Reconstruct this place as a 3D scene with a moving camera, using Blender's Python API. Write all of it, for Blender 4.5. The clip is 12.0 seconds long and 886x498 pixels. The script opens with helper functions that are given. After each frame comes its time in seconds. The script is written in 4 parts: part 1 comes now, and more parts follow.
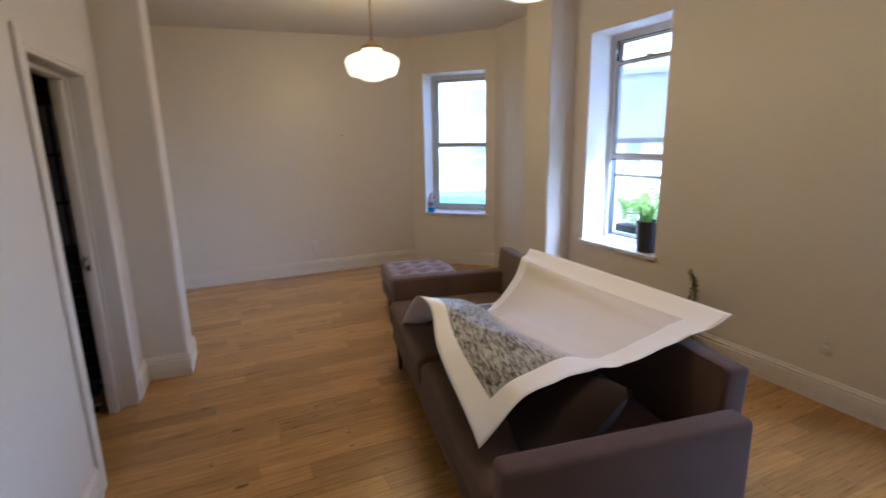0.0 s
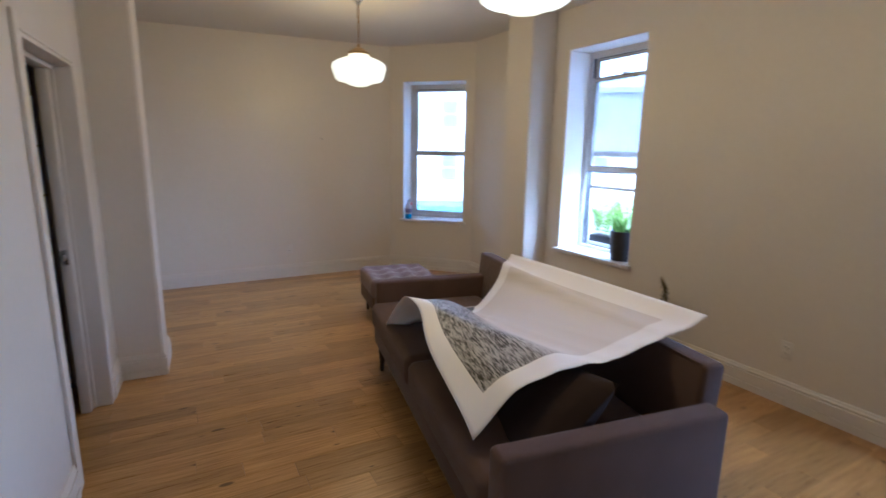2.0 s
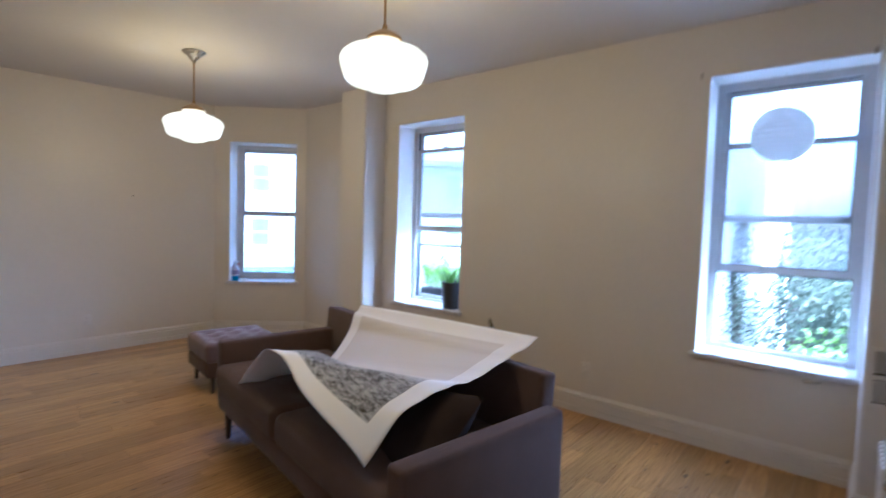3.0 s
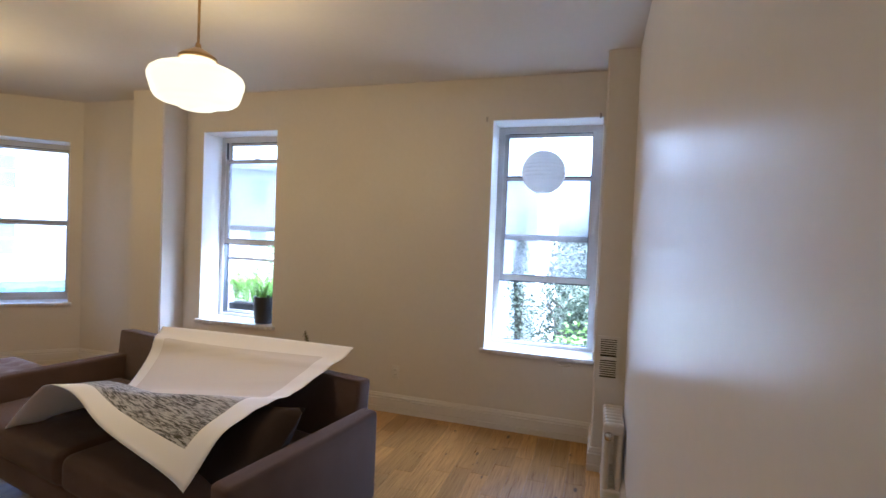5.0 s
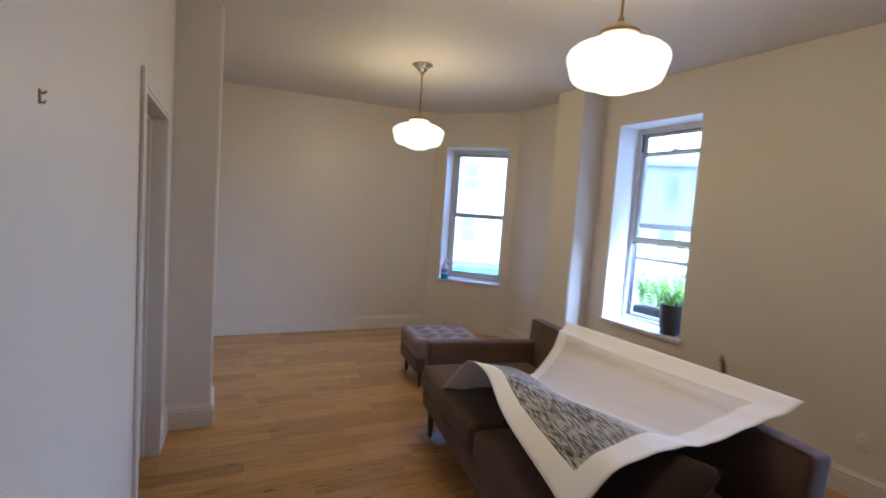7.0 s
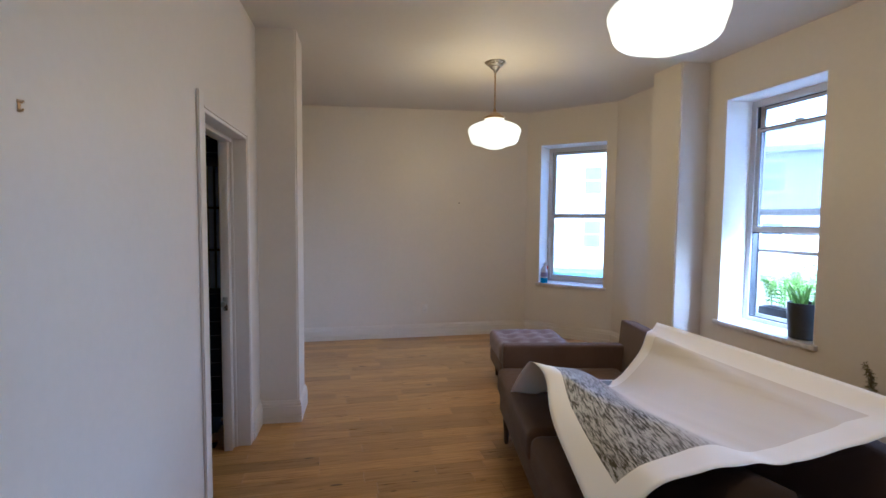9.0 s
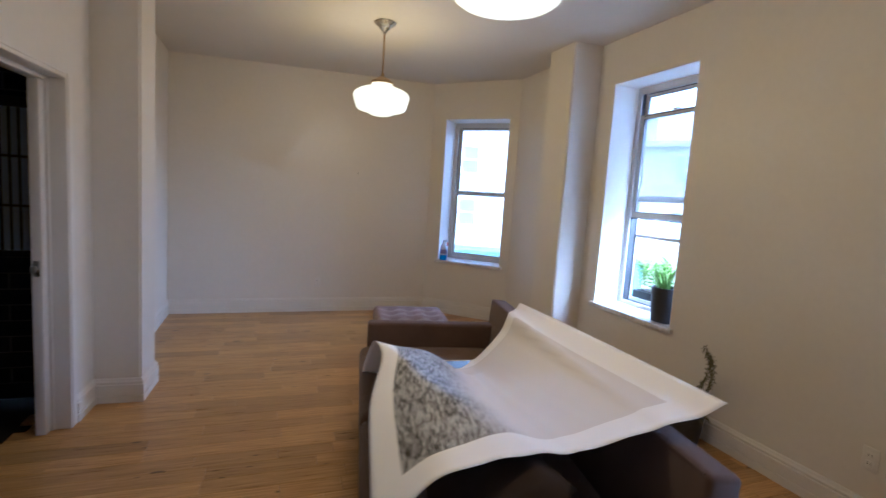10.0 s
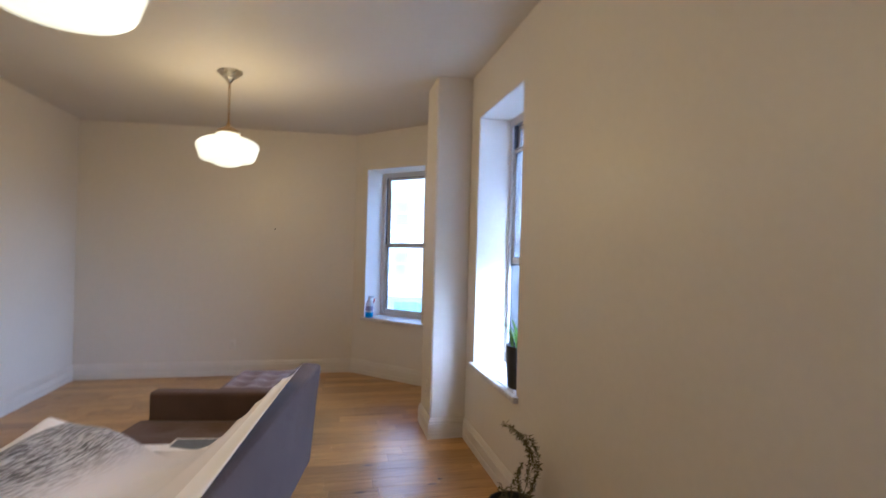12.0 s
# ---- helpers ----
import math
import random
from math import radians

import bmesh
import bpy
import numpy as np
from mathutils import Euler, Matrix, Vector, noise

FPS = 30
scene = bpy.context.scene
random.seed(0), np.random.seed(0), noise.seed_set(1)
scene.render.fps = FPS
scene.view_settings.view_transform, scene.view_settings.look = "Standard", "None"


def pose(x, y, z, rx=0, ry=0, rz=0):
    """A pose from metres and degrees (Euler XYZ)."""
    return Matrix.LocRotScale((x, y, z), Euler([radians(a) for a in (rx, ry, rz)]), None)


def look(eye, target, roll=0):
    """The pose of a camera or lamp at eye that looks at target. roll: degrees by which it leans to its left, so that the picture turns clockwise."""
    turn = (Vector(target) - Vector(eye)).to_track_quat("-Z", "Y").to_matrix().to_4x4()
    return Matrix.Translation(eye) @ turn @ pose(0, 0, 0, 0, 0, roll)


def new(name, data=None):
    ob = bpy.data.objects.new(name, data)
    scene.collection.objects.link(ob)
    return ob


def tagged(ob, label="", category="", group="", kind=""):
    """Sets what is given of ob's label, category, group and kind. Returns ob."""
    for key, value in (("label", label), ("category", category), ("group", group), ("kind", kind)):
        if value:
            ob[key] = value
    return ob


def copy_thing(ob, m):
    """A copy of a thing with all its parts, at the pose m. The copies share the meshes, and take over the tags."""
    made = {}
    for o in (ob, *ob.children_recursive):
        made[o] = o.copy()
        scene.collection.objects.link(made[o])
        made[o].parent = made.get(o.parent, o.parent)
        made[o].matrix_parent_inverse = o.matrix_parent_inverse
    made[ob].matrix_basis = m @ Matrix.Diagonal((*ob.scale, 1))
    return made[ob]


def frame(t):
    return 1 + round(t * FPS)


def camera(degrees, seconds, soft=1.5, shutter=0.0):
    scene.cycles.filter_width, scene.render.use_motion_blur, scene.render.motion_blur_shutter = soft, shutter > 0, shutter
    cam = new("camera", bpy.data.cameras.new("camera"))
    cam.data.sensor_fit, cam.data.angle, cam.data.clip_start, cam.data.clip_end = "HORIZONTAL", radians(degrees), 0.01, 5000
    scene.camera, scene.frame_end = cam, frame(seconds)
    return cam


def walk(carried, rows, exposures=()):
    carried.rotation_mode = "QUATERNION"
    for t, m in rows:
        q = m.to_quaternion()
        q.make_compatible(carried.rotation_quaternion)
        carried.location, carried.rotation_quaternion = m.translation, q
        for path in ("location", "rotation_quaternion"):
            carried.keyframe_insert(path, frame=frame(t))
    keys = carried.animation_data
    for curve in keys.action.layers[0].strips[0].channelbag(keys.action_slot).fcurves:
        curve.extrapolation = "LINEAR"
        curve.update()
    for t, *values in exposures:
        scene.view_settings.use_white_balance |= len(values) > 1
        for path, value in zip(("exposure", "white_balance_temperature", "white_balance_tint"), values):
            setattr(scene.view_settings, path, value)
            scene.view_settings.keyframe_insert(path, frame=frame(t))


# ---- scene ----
cam = camera(84.3, 12.0, 1.5, 0.5)
PATH = [
    (0, (0.276, 0.315, 1.585), (1.104, 2.084, 1.155), -1.1),
    (0.5, (0.241, 0.323, 1.562), (0.92, 2.14, 1.072), 1.2),
    (1, (0.269, 0.334, 1.552), (0.997, 2.144, 1.11), 0.1),
    (1.5, (0.255, 0.316, 1.598), (1.002, 2.128, 1.197), 1.4),
    (2, (0.141, 0.301, 1.553), (1.09, 2.018, 1.164), 1.0),
    (2.5, (-0.02, 0.294, 1.55), (1.235, 1.806, 1.176), -2.8),
    (3, (-0.226, 0.259, 1.484), (1.316, 1.529, 1.377), 1.7),
    (3.5, (-0.324, 0.17, 1.544), (1.365, 1.24, 1.504), 3.7),
    (3.7, (-0.317, 0.162, 1.54), (1.407, 1.175, 1.52), 2.1),
    (5.3, (-0.479, 0.166, 1.568), (1.435, 0.743, 1.509), 2.7),
    (5.5, (-0.435, 0.207, 1.57), (1.387, 1.027, 1.481), 1.3),
    (5.8, (-0.373, 0.254, 1.56), (1.241, 1.426, 1.41), 0.2),
    (6, (-0.325, 0.285, 1.553), (1.119, 1.665, 1.433), 0.5),
    (6.5, (-0.241, 0.352, 1.525), (0.916, 1.973, 1.34), 2.3),
    (7, (-0.153, 0.456, 1.559), (0.764, 2.227, 1.408), 4.0),
    (7.5, (-0.002, 0.491, 1.533), (0.672, 2.371, 1.448), 2.0),
    (7.7, (0.098, 0.431, 1.546), (0.601, 2.365, 1.471), 2.0),
    (9.3, (0.344, 0.388, 1.472), (0.773, 2.335, 1.315), 0.6),
    (9.5, (0.443, 0.402, 1.468), (0.994, 2.309, 1.219), 0.3),
    (10, (0.731, 0.439, 1.47), (1.42, 2.304, 1.257), 3.7),
    (10.5, (1.115, 0.425, 1.458), (1.772, 2.311, 1.358), 0.4),
    (11, (1.57, 0.333, 1.475), (2.028, 2.28, 1.453), 2.3),
    (11.5, (2.009, 0.376, 1.474), (2.462, 2.323, 1.41), 7.2),
    (12, (2.377, 0.396, 1.474), (2.835, 2.342, 1.484), 1.5),
]

EXPOSURE = 4.76
walk(cam, [(t, look(eye, target, roll)) for t, eye, target, roll in PATH], [
    (0.0, EXPOSURE, 4460, 12), (0.5, EXPOSURE, 4340, 12), (1.0, EXPOSURE, 4290, 12), (2.0, EXPOSURE, 4240, 12), (2.5, EXPOSURE, 3960, 12),
    (3.0, EXPOSURE + 0.04, 4050, 12), (3.5, EXPOSURE + 0.02, 4260, 12), (5.5, EXPOSURE + 0.04, 4620, 12), (6.5, EXPOSURE, 4520, 12), (7.0, EXPOSURE, 4250, 12),
    (7.5, EXPOSURE, 4150, 12), (9.5, EXPOSURE, 4180, 12), (11.0, EXPOSURE, 4230, 12), (12.0, EXPOSURE, 4440, 12)])

# ---- world, sun and lamps ----
world = bpy.data.worlds.new("sky")
scene.world = world
world.use_nodes = True
wn = world.node_tree
sky = wn.nodes.new("ShaderNodeTexSky")
sky.sky_type = "NISHITA"
sky.sun_disc = False
sky.sun_elevation = radians(62)
sky.sun_rotation = radians(168)
sky.dust_density = 5.0
wn.nodes["Background"].inputs["Strength"].default_value = 0.15
haze = wn.nodes.new("ShaderNodeHueSaturation")
haze.inputs["Saturation"].default_value = 0.55
wn.links.new(sky.outputs["Color"], haze.inputs["Color"])
wn.links.new(haze.outputs["Color"], wn.nodes["Background"].inputs["Color"])

sun = new("sun", bpy.data.lights.new("sun", "SUN"))
sun.data.energy = 0.5
sun.data.angle = radians(24)
sun.data.color = (1.0, 0.96, 0.9)
sun.matrix_world = look((2.93, -13.78, 26.49), (0.0, 0.0, 0.0))
LAMP_WATTS = 1.05
CEIL = 2.90


def ceiling_at(x):
    """The old ceiling falls a little towards the west."""
    return 2.862 - 0.0205 * (3.475 - x)


def portal(m, w, h):
    lamp = new("window_portal", bpy.data.lights.new("window_portal", "AREA"))
    lamp.data.shape = "RECTANGLE"
    lamp.data.size, lamp.data.size_y = w, h
    lamp.data.cycles.is_portal = True
    lamp.matrix_world = m


# ---- materials ----
def material(name, base, rough=0.5, metal=0.0, second=None, scale=8.0, detail_scale=90.0, mix=0.5, bump=0.0,
             bump_scale=120.0, stretch=(1, 1, 1), sheen=0.0, vary=0.0, coat=0.0, spec=0.5, thin=0.0):
    """A principled material with a broad and a fine noise in its colour, roughness and relief."""
    m = bpy.data.materials.new(name)
    m.use_nodes = True
    t = m.node_tree
    b = t.nodes["Principled BSDF"]
    b.inputs["Metallic"].default_value = metal
    b.inputs["Sheen Weight"].default_value = sheen
    b.inputs["Coat Weight"].default_value = coat
    b.inputs["Specular IOR Level"].default_value = spec
    co = t.nodes.new("ShaderNodeTexCoord")
    mp = t.nodes.new("ShaderNodeMapping")
    mp.inputs["Scale"].default_value = stretch
    t.links.new(co.outputs["Object"], mp.inputs["Vector"])
    broad = t.nodes.new("ShaderNodeTexNoise")
    broad.inputs["Scale"].default_value = scale
    broad.inputs["Detail"].default_value = 5
    fine = t.nodes.new("ShaderNodeTexNoise")
    fine.inputs["Scale"].default_value = detail_scale
    fine.inputs["Detail"].default_value = 4
    for n in (broad, fine):
        t.links.new(mp.outputs["Vector"], n.inputs["Vector"])
    add = t.nodes.new("ShaderNodeMath")
    add.operation = "MULTIPLY_ADD"
    t.links.new(fine.outputs["Fac"], add.inputs[0])
    add.inputs[1].default_value = 0.6
    half = t.nodes.new("ShaderNodeMath")
    half.operation = "MULTIPLY"
    half.inputs[1].default_value = 0.7
    t.links.new(broad.outputs["Fac"], half.inputs[0])
    t.links.new(half.outputs[0], add.inputs[2])
    ramp = t.nodes.new("ShaderNodeMapRange")
    ramp.inputs["From Min"].default_value, ramp.inputs["From Max"].default_value = 0.4, 0.9
    t.links.new(add.outputs[0], ramp.inputs["Value"])
    col = t.nodes.new("ShaderNodeMix")
    col.data_type = "RGBA"
    col.inputs["A"].default_value = (*base, 1)
    other = second or tuple(c * (1 - 0.25 * mix) for c in base)
    col.inputs["B"].default_value = (*other, 1)
    t.links.new(ramp.outputs[0], col.inputs["Factor"])
    out = col.outputs["Result"]
    if vary:
        info = t.nodes.new("ShaderNodeObjectInfo")
        hsv = t.nodes.new("ShaderNodeHueSaturation")
        vr = t.nodes.new("ShaderNodeMapRange")
        vr.inputs["To Min"].default_value, vr.inputs["To Max"].default_value = 1 - vary, 1 + vary
        t.links.new(info.outputs["Random"], vr.inputs["Value"])
        t.links.new(vr.outputs[0], hsv.inputs["Value"])
        t.links.new(out, hsv.inputs["Color"])
        out = hsv.outputs["Color"]
    t.links.new(out, b.inputs["Base Color"])
    rr = t.nodes.new("ShaderNodeMapRange")
    rr.inputs["To Min"].default_value, rr.inputs["To Max"].default_value = max(0.02, rough - 0.06), min(1, rough + 0.06)
    t.links.new(broad.outputs["Fac"], rr.inputs["Value"])
    t.links.new(rr.outputs[0], b.inputs["Roughness"])
    if bump:
        bn = t.nodes.new("ShaderNodeTexNoise")
        bn.inputs["Scale"].default_value = bump_scale
        bn.inputs["Detail"].default_value = 6
        t.links.new(mp.outputs["Vector"], bn.inputs["Vector"])
        bp = t.nodes.new("ShaderNodeBump")
        bp.inputs["Strength"].default_value = bump
        bp.inputs["Distance"].default_value = 0.004
        t.links.new(bn.outputs["Fac"], bp.inputs["Height"])
        t.links.new(bp.outputs["Normal"], b.inputs["Normal"])
    if thin:
        tr = t.nodes.new("ShaderNodeBsdfTranslucent")
        mx = t.nodes.new("ShaderNodeMixShader")
        mx.inputs[0].default_value = thin
        t.links.new(out, tr.inputs["Color"])
        t.links.new(b.outputs[0], mx.inputs[1])
        t.links.new(tr.outputs[0], mx.inputs[2])
        t.links.new(mx.outputs[0], t.nodes["Material Output"].inputs["Surface"])
    return m


def wood_floor():
    """Oiled oak: long grain, tone from plank to plank, knots and dark checks."""
    m = bpy.data.materials.new("oak_floor")
    m.use_nodes = True
    t = m.node_tree
    N, L = t.nodes.new, t.links.new
    b = t.nodes["Principled BSDF"]
    co, info = N("ShaderNodeTexCoord"), N("ShaderNodeObjectInfo")
    shift = N("ShaderNodeVectorMath")
    shift.operation = "MULTIPLY_ADD"
    L(info.outputs["Random"], shift.inputs[0])
    shift.inputs[1].default_value = (31.0, 17.0, 7.0)
    L(co.outputs["Object"], shift.inputs[2])
    grain_map, knot_map = N("ShaderNodeMapping"), N("ShaderNodeMapping")
    grain_map.inputs["Scale"].default_value = (2.6, 75.0, 5.0)
    knot_map.inputs["Scale"].default_value = (5.5, 15.0, 1.0)
    for q in (grain_map, knot_map):
        L(shift.outputs[0], q.inputs["Vector"])
    warp = N("ShaderNodeTexNoise")
    warp.inputs["Scale"].default_value = 1.6
    warp.inputs["Detail"].default_value = 3
    L(shift.outputs[0], warp.inputs["Vector"])
    bend = N("ShaderNodeVectorMath")
    bend.operation = "MULTIPLY_ADD"
    L(warp.outputs["Color"], bend.inputs[0])
    bend.inputs[1].default_value = (0.0, 3.4, 0.0)
    L(grain_map.outputs[0], bend.inputs[2])
    grain = N("ShaderNodeTexNoise")
    grain.inputs["Scale"].default_value = 1.5
    grain.inputs["Detail"].default_value = 7
    grain.inputs["Roughness"].default_value = 0.62
    L(bend.outputs[0], grain.inputs["Vector"])
    ramp = N("ShaderNodeValToRGB")
    ramp.color_ramp.elements[0].position, ramp.color_ramp.elements[0].color = 0.30, (0.190, 0.094, 0.023, 1)
    ramp.color_ramp.elements[1].position, ramp.color_ramp.elements[1].color = 0.70, (0.465, 0.275, 0.087, 1)
    mid = ramp.color_ramp.elements.new(0.47)
    mid.color = (0.330, 0.184, 0.050, 1)
    L(grain.outputs["Fac"], ramp.inputs["Fac"])
    vor = N("ShaderNodeTexVoronoi")
    vor.inputs["Scale"].default_value = 1.0
    vor.inputs["Randomness"].default_value = 1.0
    L(knot_map.outputs[0], vor.inputs["Vector"])
    size = N("ShaderNodeMapRange")
    L(vor.outputs["Color"], size.inputs["Value"])
    size.inputs["From Min"].default_value, size.inputs["From Max"].default_value = 0.44, 1.0
    size.inputs["To Min"].default_value, size.inputs["To Max"].default_value = -0.02, 0.26
    knot = N("ShaderNodeMath")
    knot.operation = "SUBTRACT"
    L(size.outputs[0], knot.inputs[0])
    L(vor.outputs["Distance"], knot.inputs[1])
    soft = N("ShaderNodeMapRange")
    L(knot.outputs[0], soft.inputs["Value"])
    soft.inputs["From Min"].default_value, soft.inputs["From Max"].default_value = -0.03, 0.05
    soft.inputs["To Max"].default_value = 0.85
    dark = N("ShaderNodeMix")
    dark.data_type = "RGBA"
    L(soft.outputs[0], dark.inputs["Factor"])
    L(ramp.outputs["Color"], dark.inputs["A"])
    dark.inputs["B"].default_value = (0.045, 0.022, 0.01, 1)
    hsv, tone = N("ShaderNodeHueSaturation"), N("ShaderNodeMapRange")
    tone.inputs["To Min"].default_value, tone.inputs["To Max"].default_value = 0.86, 1.34
    L(info.outputs["Random"], tone.inputs["Value"])
    L(tone.outputs[0], hsv.inputs["Value"])
    L(dark.outputs["Result"], hsv.inputs["Color"])
    L(hsv.outputs["Color"], b.inputs["Base Color"])
    rough = N("ShaderNodeMapRange")
    rough.inputs["To Min"].default_value, rough.inputs["To Max"].default_value = 0.23, 0.36
    L(grain.outputs["Fac"], rough.inputs["Value"])
    L(rough.outputs[0], b.inputs["Roughness"])
    bp = N("ShaderNodeBump")
    b.inputs["Specular IOR Level"].default_value = 0.42
    bp.inputs["Strength"].default_value, bp.inputs["Distance"].default_value = 0.25, 0.002
    L(grain.outputs["Fac"], bp.inputs["Height"])
    L(bp.outputs["Normal"], b.inputs["Normal"])
    return m


def glass_material():
    m = bpy.data.materials.new("window_glass")
    m.use_nodes = True
    b = m.node_tree.nodes["Principled BSDF"]
    b.inputs["Base Color"].default_value = (0.44, 0.46, 0.475, 1)
    b.inputs["Roughness"].default_value = 0.0
    b.inputs["Transmission Weight"].default_value = 1.0
    b.inputs["IOR"].default_value = 1.45
    # a thin film of dust scatters some daylight inwards
    dust, mix = m.node_tree.nodes.new("ShaderNodeBsdfTranslucent"), m.node_tree.nodes.new("ShaderNodeMixShader")
    streaks = m.node_tree.nodes.new("ShaderNodeTexNoise")
    streaks.inputs["Scale"].default_value = 2.5
    amount = m.node_tree.nodes.new("ShaderNodeMapRange")
    amount.inputs["To Min"].default_value, amount.inputs["To Max"].default_value = 0.015, 0.06
    m.node_tree.links.new(streaks.outputs["Fac"], amount.inputs["Value"])
    m.node_tree.links.new(amount.outputs[0], mix.inputs[0])
    m.node_tree.links.new(b.outputs[0], mix.inputs[1])
    m.node_tree.links.new(dust.outputs[0], mix.inputs[2])
    m.node_tree.links.new(mix.outputs[0], m.node_tree.nodes["Material Output"].inputs["Surface"])
    return m


def glow_material(name, colour, strength):
    m = bpy.data.materials.new(name)
    m.use_nodes = True
    b = m.node_tree.nodes["Principled BSDF"]
    b.inputs["Base Color"].default_value = (0.9, 0.88, 0.82, 1)
    b.inputs["Roughness"].default_value = 0.25
    b.inputs["Emission Color"].default_value = (*colour, 1)
    b.inputs["Emission Strength"].default_value = strength
    return m


def print_material():
    """A large photographic print: wide white margin, dark speckled water that pales towards one long side."""
    m = bpy.data.materials.new("photo_print")
    m.use_nodes = True
    t = m.node_tree
    N, L = t.nodes.new, t.links.new
    b = t.nodes["Principled BSDF"]
    uv = N("ShaderNodeUVMap")
    sep = N("ShaderNodeSeparateXYZ")
    L(uv.outputs["UV"], sep.inputs[0])

    def band(sock, lo, hi):
        a, c, d = N("ShaderNodeMath"), N("ShaderNodeMath"), N("ShaderNodeMath")
        a.operation, c.operation, d.operation = "GREATER_THAN", "LESS_THAN", "MULTIPLY"
        L(sock, a.inputs[0]), L(sock, c.inputs[0])
        a.inputs[1].default_value, c.inputs[1].default_value = lo, hi
        L(a.outputs[0], d.inputs[0]), L(c.outputs[0], d.inputs[1])
        return d.outputs[0]

    inside = N("ShaderNodeMath")
    inside.operation = "MULTIPLY"
    L(band(sep.outputs["X"], 0.085, 0.93), inside.inputs[0])
    L(band(sep.outputs["Y"], 0.085, 0.905), inside.inputs[1])
    mp = N("ShaderNodeMapping")
    mp.inputs["Scale"].default_value = (25.0, 135.0, 1.0)
    L(uv.outputs["UV"], mp.inputs["Vector"])
    ripple = N("ShaderNodeTexNoise")
    ripple.inputs["Scale"].default_value = 1.0
    ripple.inputs["Detail"].default_value = 10
    ripple.inputs["Roughness"].default_value = 0.7
    ripple.inputs["Distortion"].default_value = 0.2
    L(mp.outputs[0], ripple.inputs["Vector"])
    water = N("ShaderNodeValToRGB")
    water.color_ramp.elements[0].position, water.color_ramp.elements[0].color = 0.435, (0.018, 0.017, 0.019, 1)
    water.color_ramp.elements[1].position, water.color_ramp.elements[1].color = 0.555, (0.44, 0.44, 0.455, 1)
    patch = N("ShaderNodeTexNoise")
    patch.inputs["Scale"].default_value = 9.0
    patch.inputs["Detail"].default_value = 3
    L(uv.outputs["UV"], patch.inputs["Vector"])
    mixed = N("ShaderNodeMath")
    mixed.operation = "MULTIPLY_ADD"
    L(patch.outputs["Fac"], mixed.inputs[0])
    mixed.inputs[1].default_value = 0.22
    shifted = N("ShaderNodeMath")
    shifted.operation = "SUBTRACT"
    L(ripple.outputs["Fac"], shifted.inputs[0])
    shifted.inputs[1].default_value = 0.11
    L(shifted.outputs[0], mixed.inputs[2])
    L(mixed.outputs[0], water.inputs["Fac"])
    fade = N("ShaderNodeMapRange")
    fade.interpolation_type = "SMOOTHSTEP"
    fade.inputs["From Min"].default_value, fade.inputs["From Max"].default_value = 0.28, 0.48
    L(sep.outputs["Y"], fade.inputs["Value"])
    image = N("ShaderNodeMix")
    image.data_type = "RGBA"
    L(fade.outputs[0], image.inputs["Factor"])
    L(water.outputs["Color"], image.inputs["A"])
    image.inputs["B"].default_value = (0.70, 0.665, 0.64, 1)
    full = N("ShaderNodeMix")
    full.data_type = "RGBA"
    L(inside.outputs[0], full.inputs["Factor"])
    full.inputs["A"].default_value = (0.88, 0.87, 0.86, 1)
    L(image.outputs["Result"], full.inputs["B"])
    L(full.outputs["Result"], b.inputs["Base Color"])
    b.inputs["Roughness"].default_value = 0.5
    return m


WALL = material("wall_paint", (0.645, 0.602, 0.525), 0.42, second=(0.612, 0.570, 0.493), scale=1.5, detail_scale=30, bump=0.5, bump_scale=4.5)
SATIN = material("satin_wall_paint", (0.72, 0.69, 0.64), 0.30, second=(0.69, 0.66, 0.61), scale=1.5, detail_scale=30, bump=0.03, bump_scale=6, spec=0.4)
CEILING = material("ceiling_paint", (0.62, 0.592, 0.542), 0.7, second=(0.59, 0.562, 0.512), scale=1.2, detail_scale=25, bump=0.4, bump_scale=4)
TRIM = material("trim_paint", (0.665, 0.63, 0.565), 0.35, second=(0.625, 0.59, 0.525), scale=3, detail_scale=60, bump=0.06, bump_scale=40)
REVEAL = material("white_reveal_paint", (0.88, 0.875, 0.86), 0.4, second=(0.85, 0.845, 0.83), scale=3, detail_scale=40, bump=0.06, bump_scale=30)
FRAME = material("window_aluminium", (0.57, 0.58, 0.59), 0.35, second=(0.46, 0.47, 0.48), scale=6, detail_scale=90)
TRACK = material("window_track", (0.05, 0.055, 0.065), 0.5)
SILL = material("marble_sill", (0.72, 0.71, 0.70), 0.3, second=(0.40, 0.39, 0.39), scale=7, detail_scale=34)
GLASS = glass_material()
OAK = wood_floor()
FABRIC = material("mauve_brown_velvet", (0.138, 0.085, 0.064), 0.9, second=(0.068, 0.042, 0.032), scale=3, detail_scale=420, bump=0.35, bump_scale=900, sheen=0.16, spec=0.15)
# FABRIC's velvet, paler: window light on the ottoman's top put into its colour
LIT_VELVET = material("mauve_velvet_lit_top", (0.215, 0.150, 0.142), 0.85, second=(0.145, 0.100, 0.096), scale=5, detail_scale=420, bump=0.35, bump_scale=900, sheen=0.25, spec=0.15)
CHARCOAL = material("charcoal_cushion", (0.046, 0.033, 0.029), 0.95, second=(0.031, 0.022, 0.019), scale=6, detail_scale=500, bump=0.4, bump_scale=800, spec=0.1)
DARKWOOD = material("dark_walnut", (0.035, 0.020, 0.012), 0.4, second=(0.018, 0.010, 0.006), scale=8, detail_scale=60, stretch=(6, 6, 1))
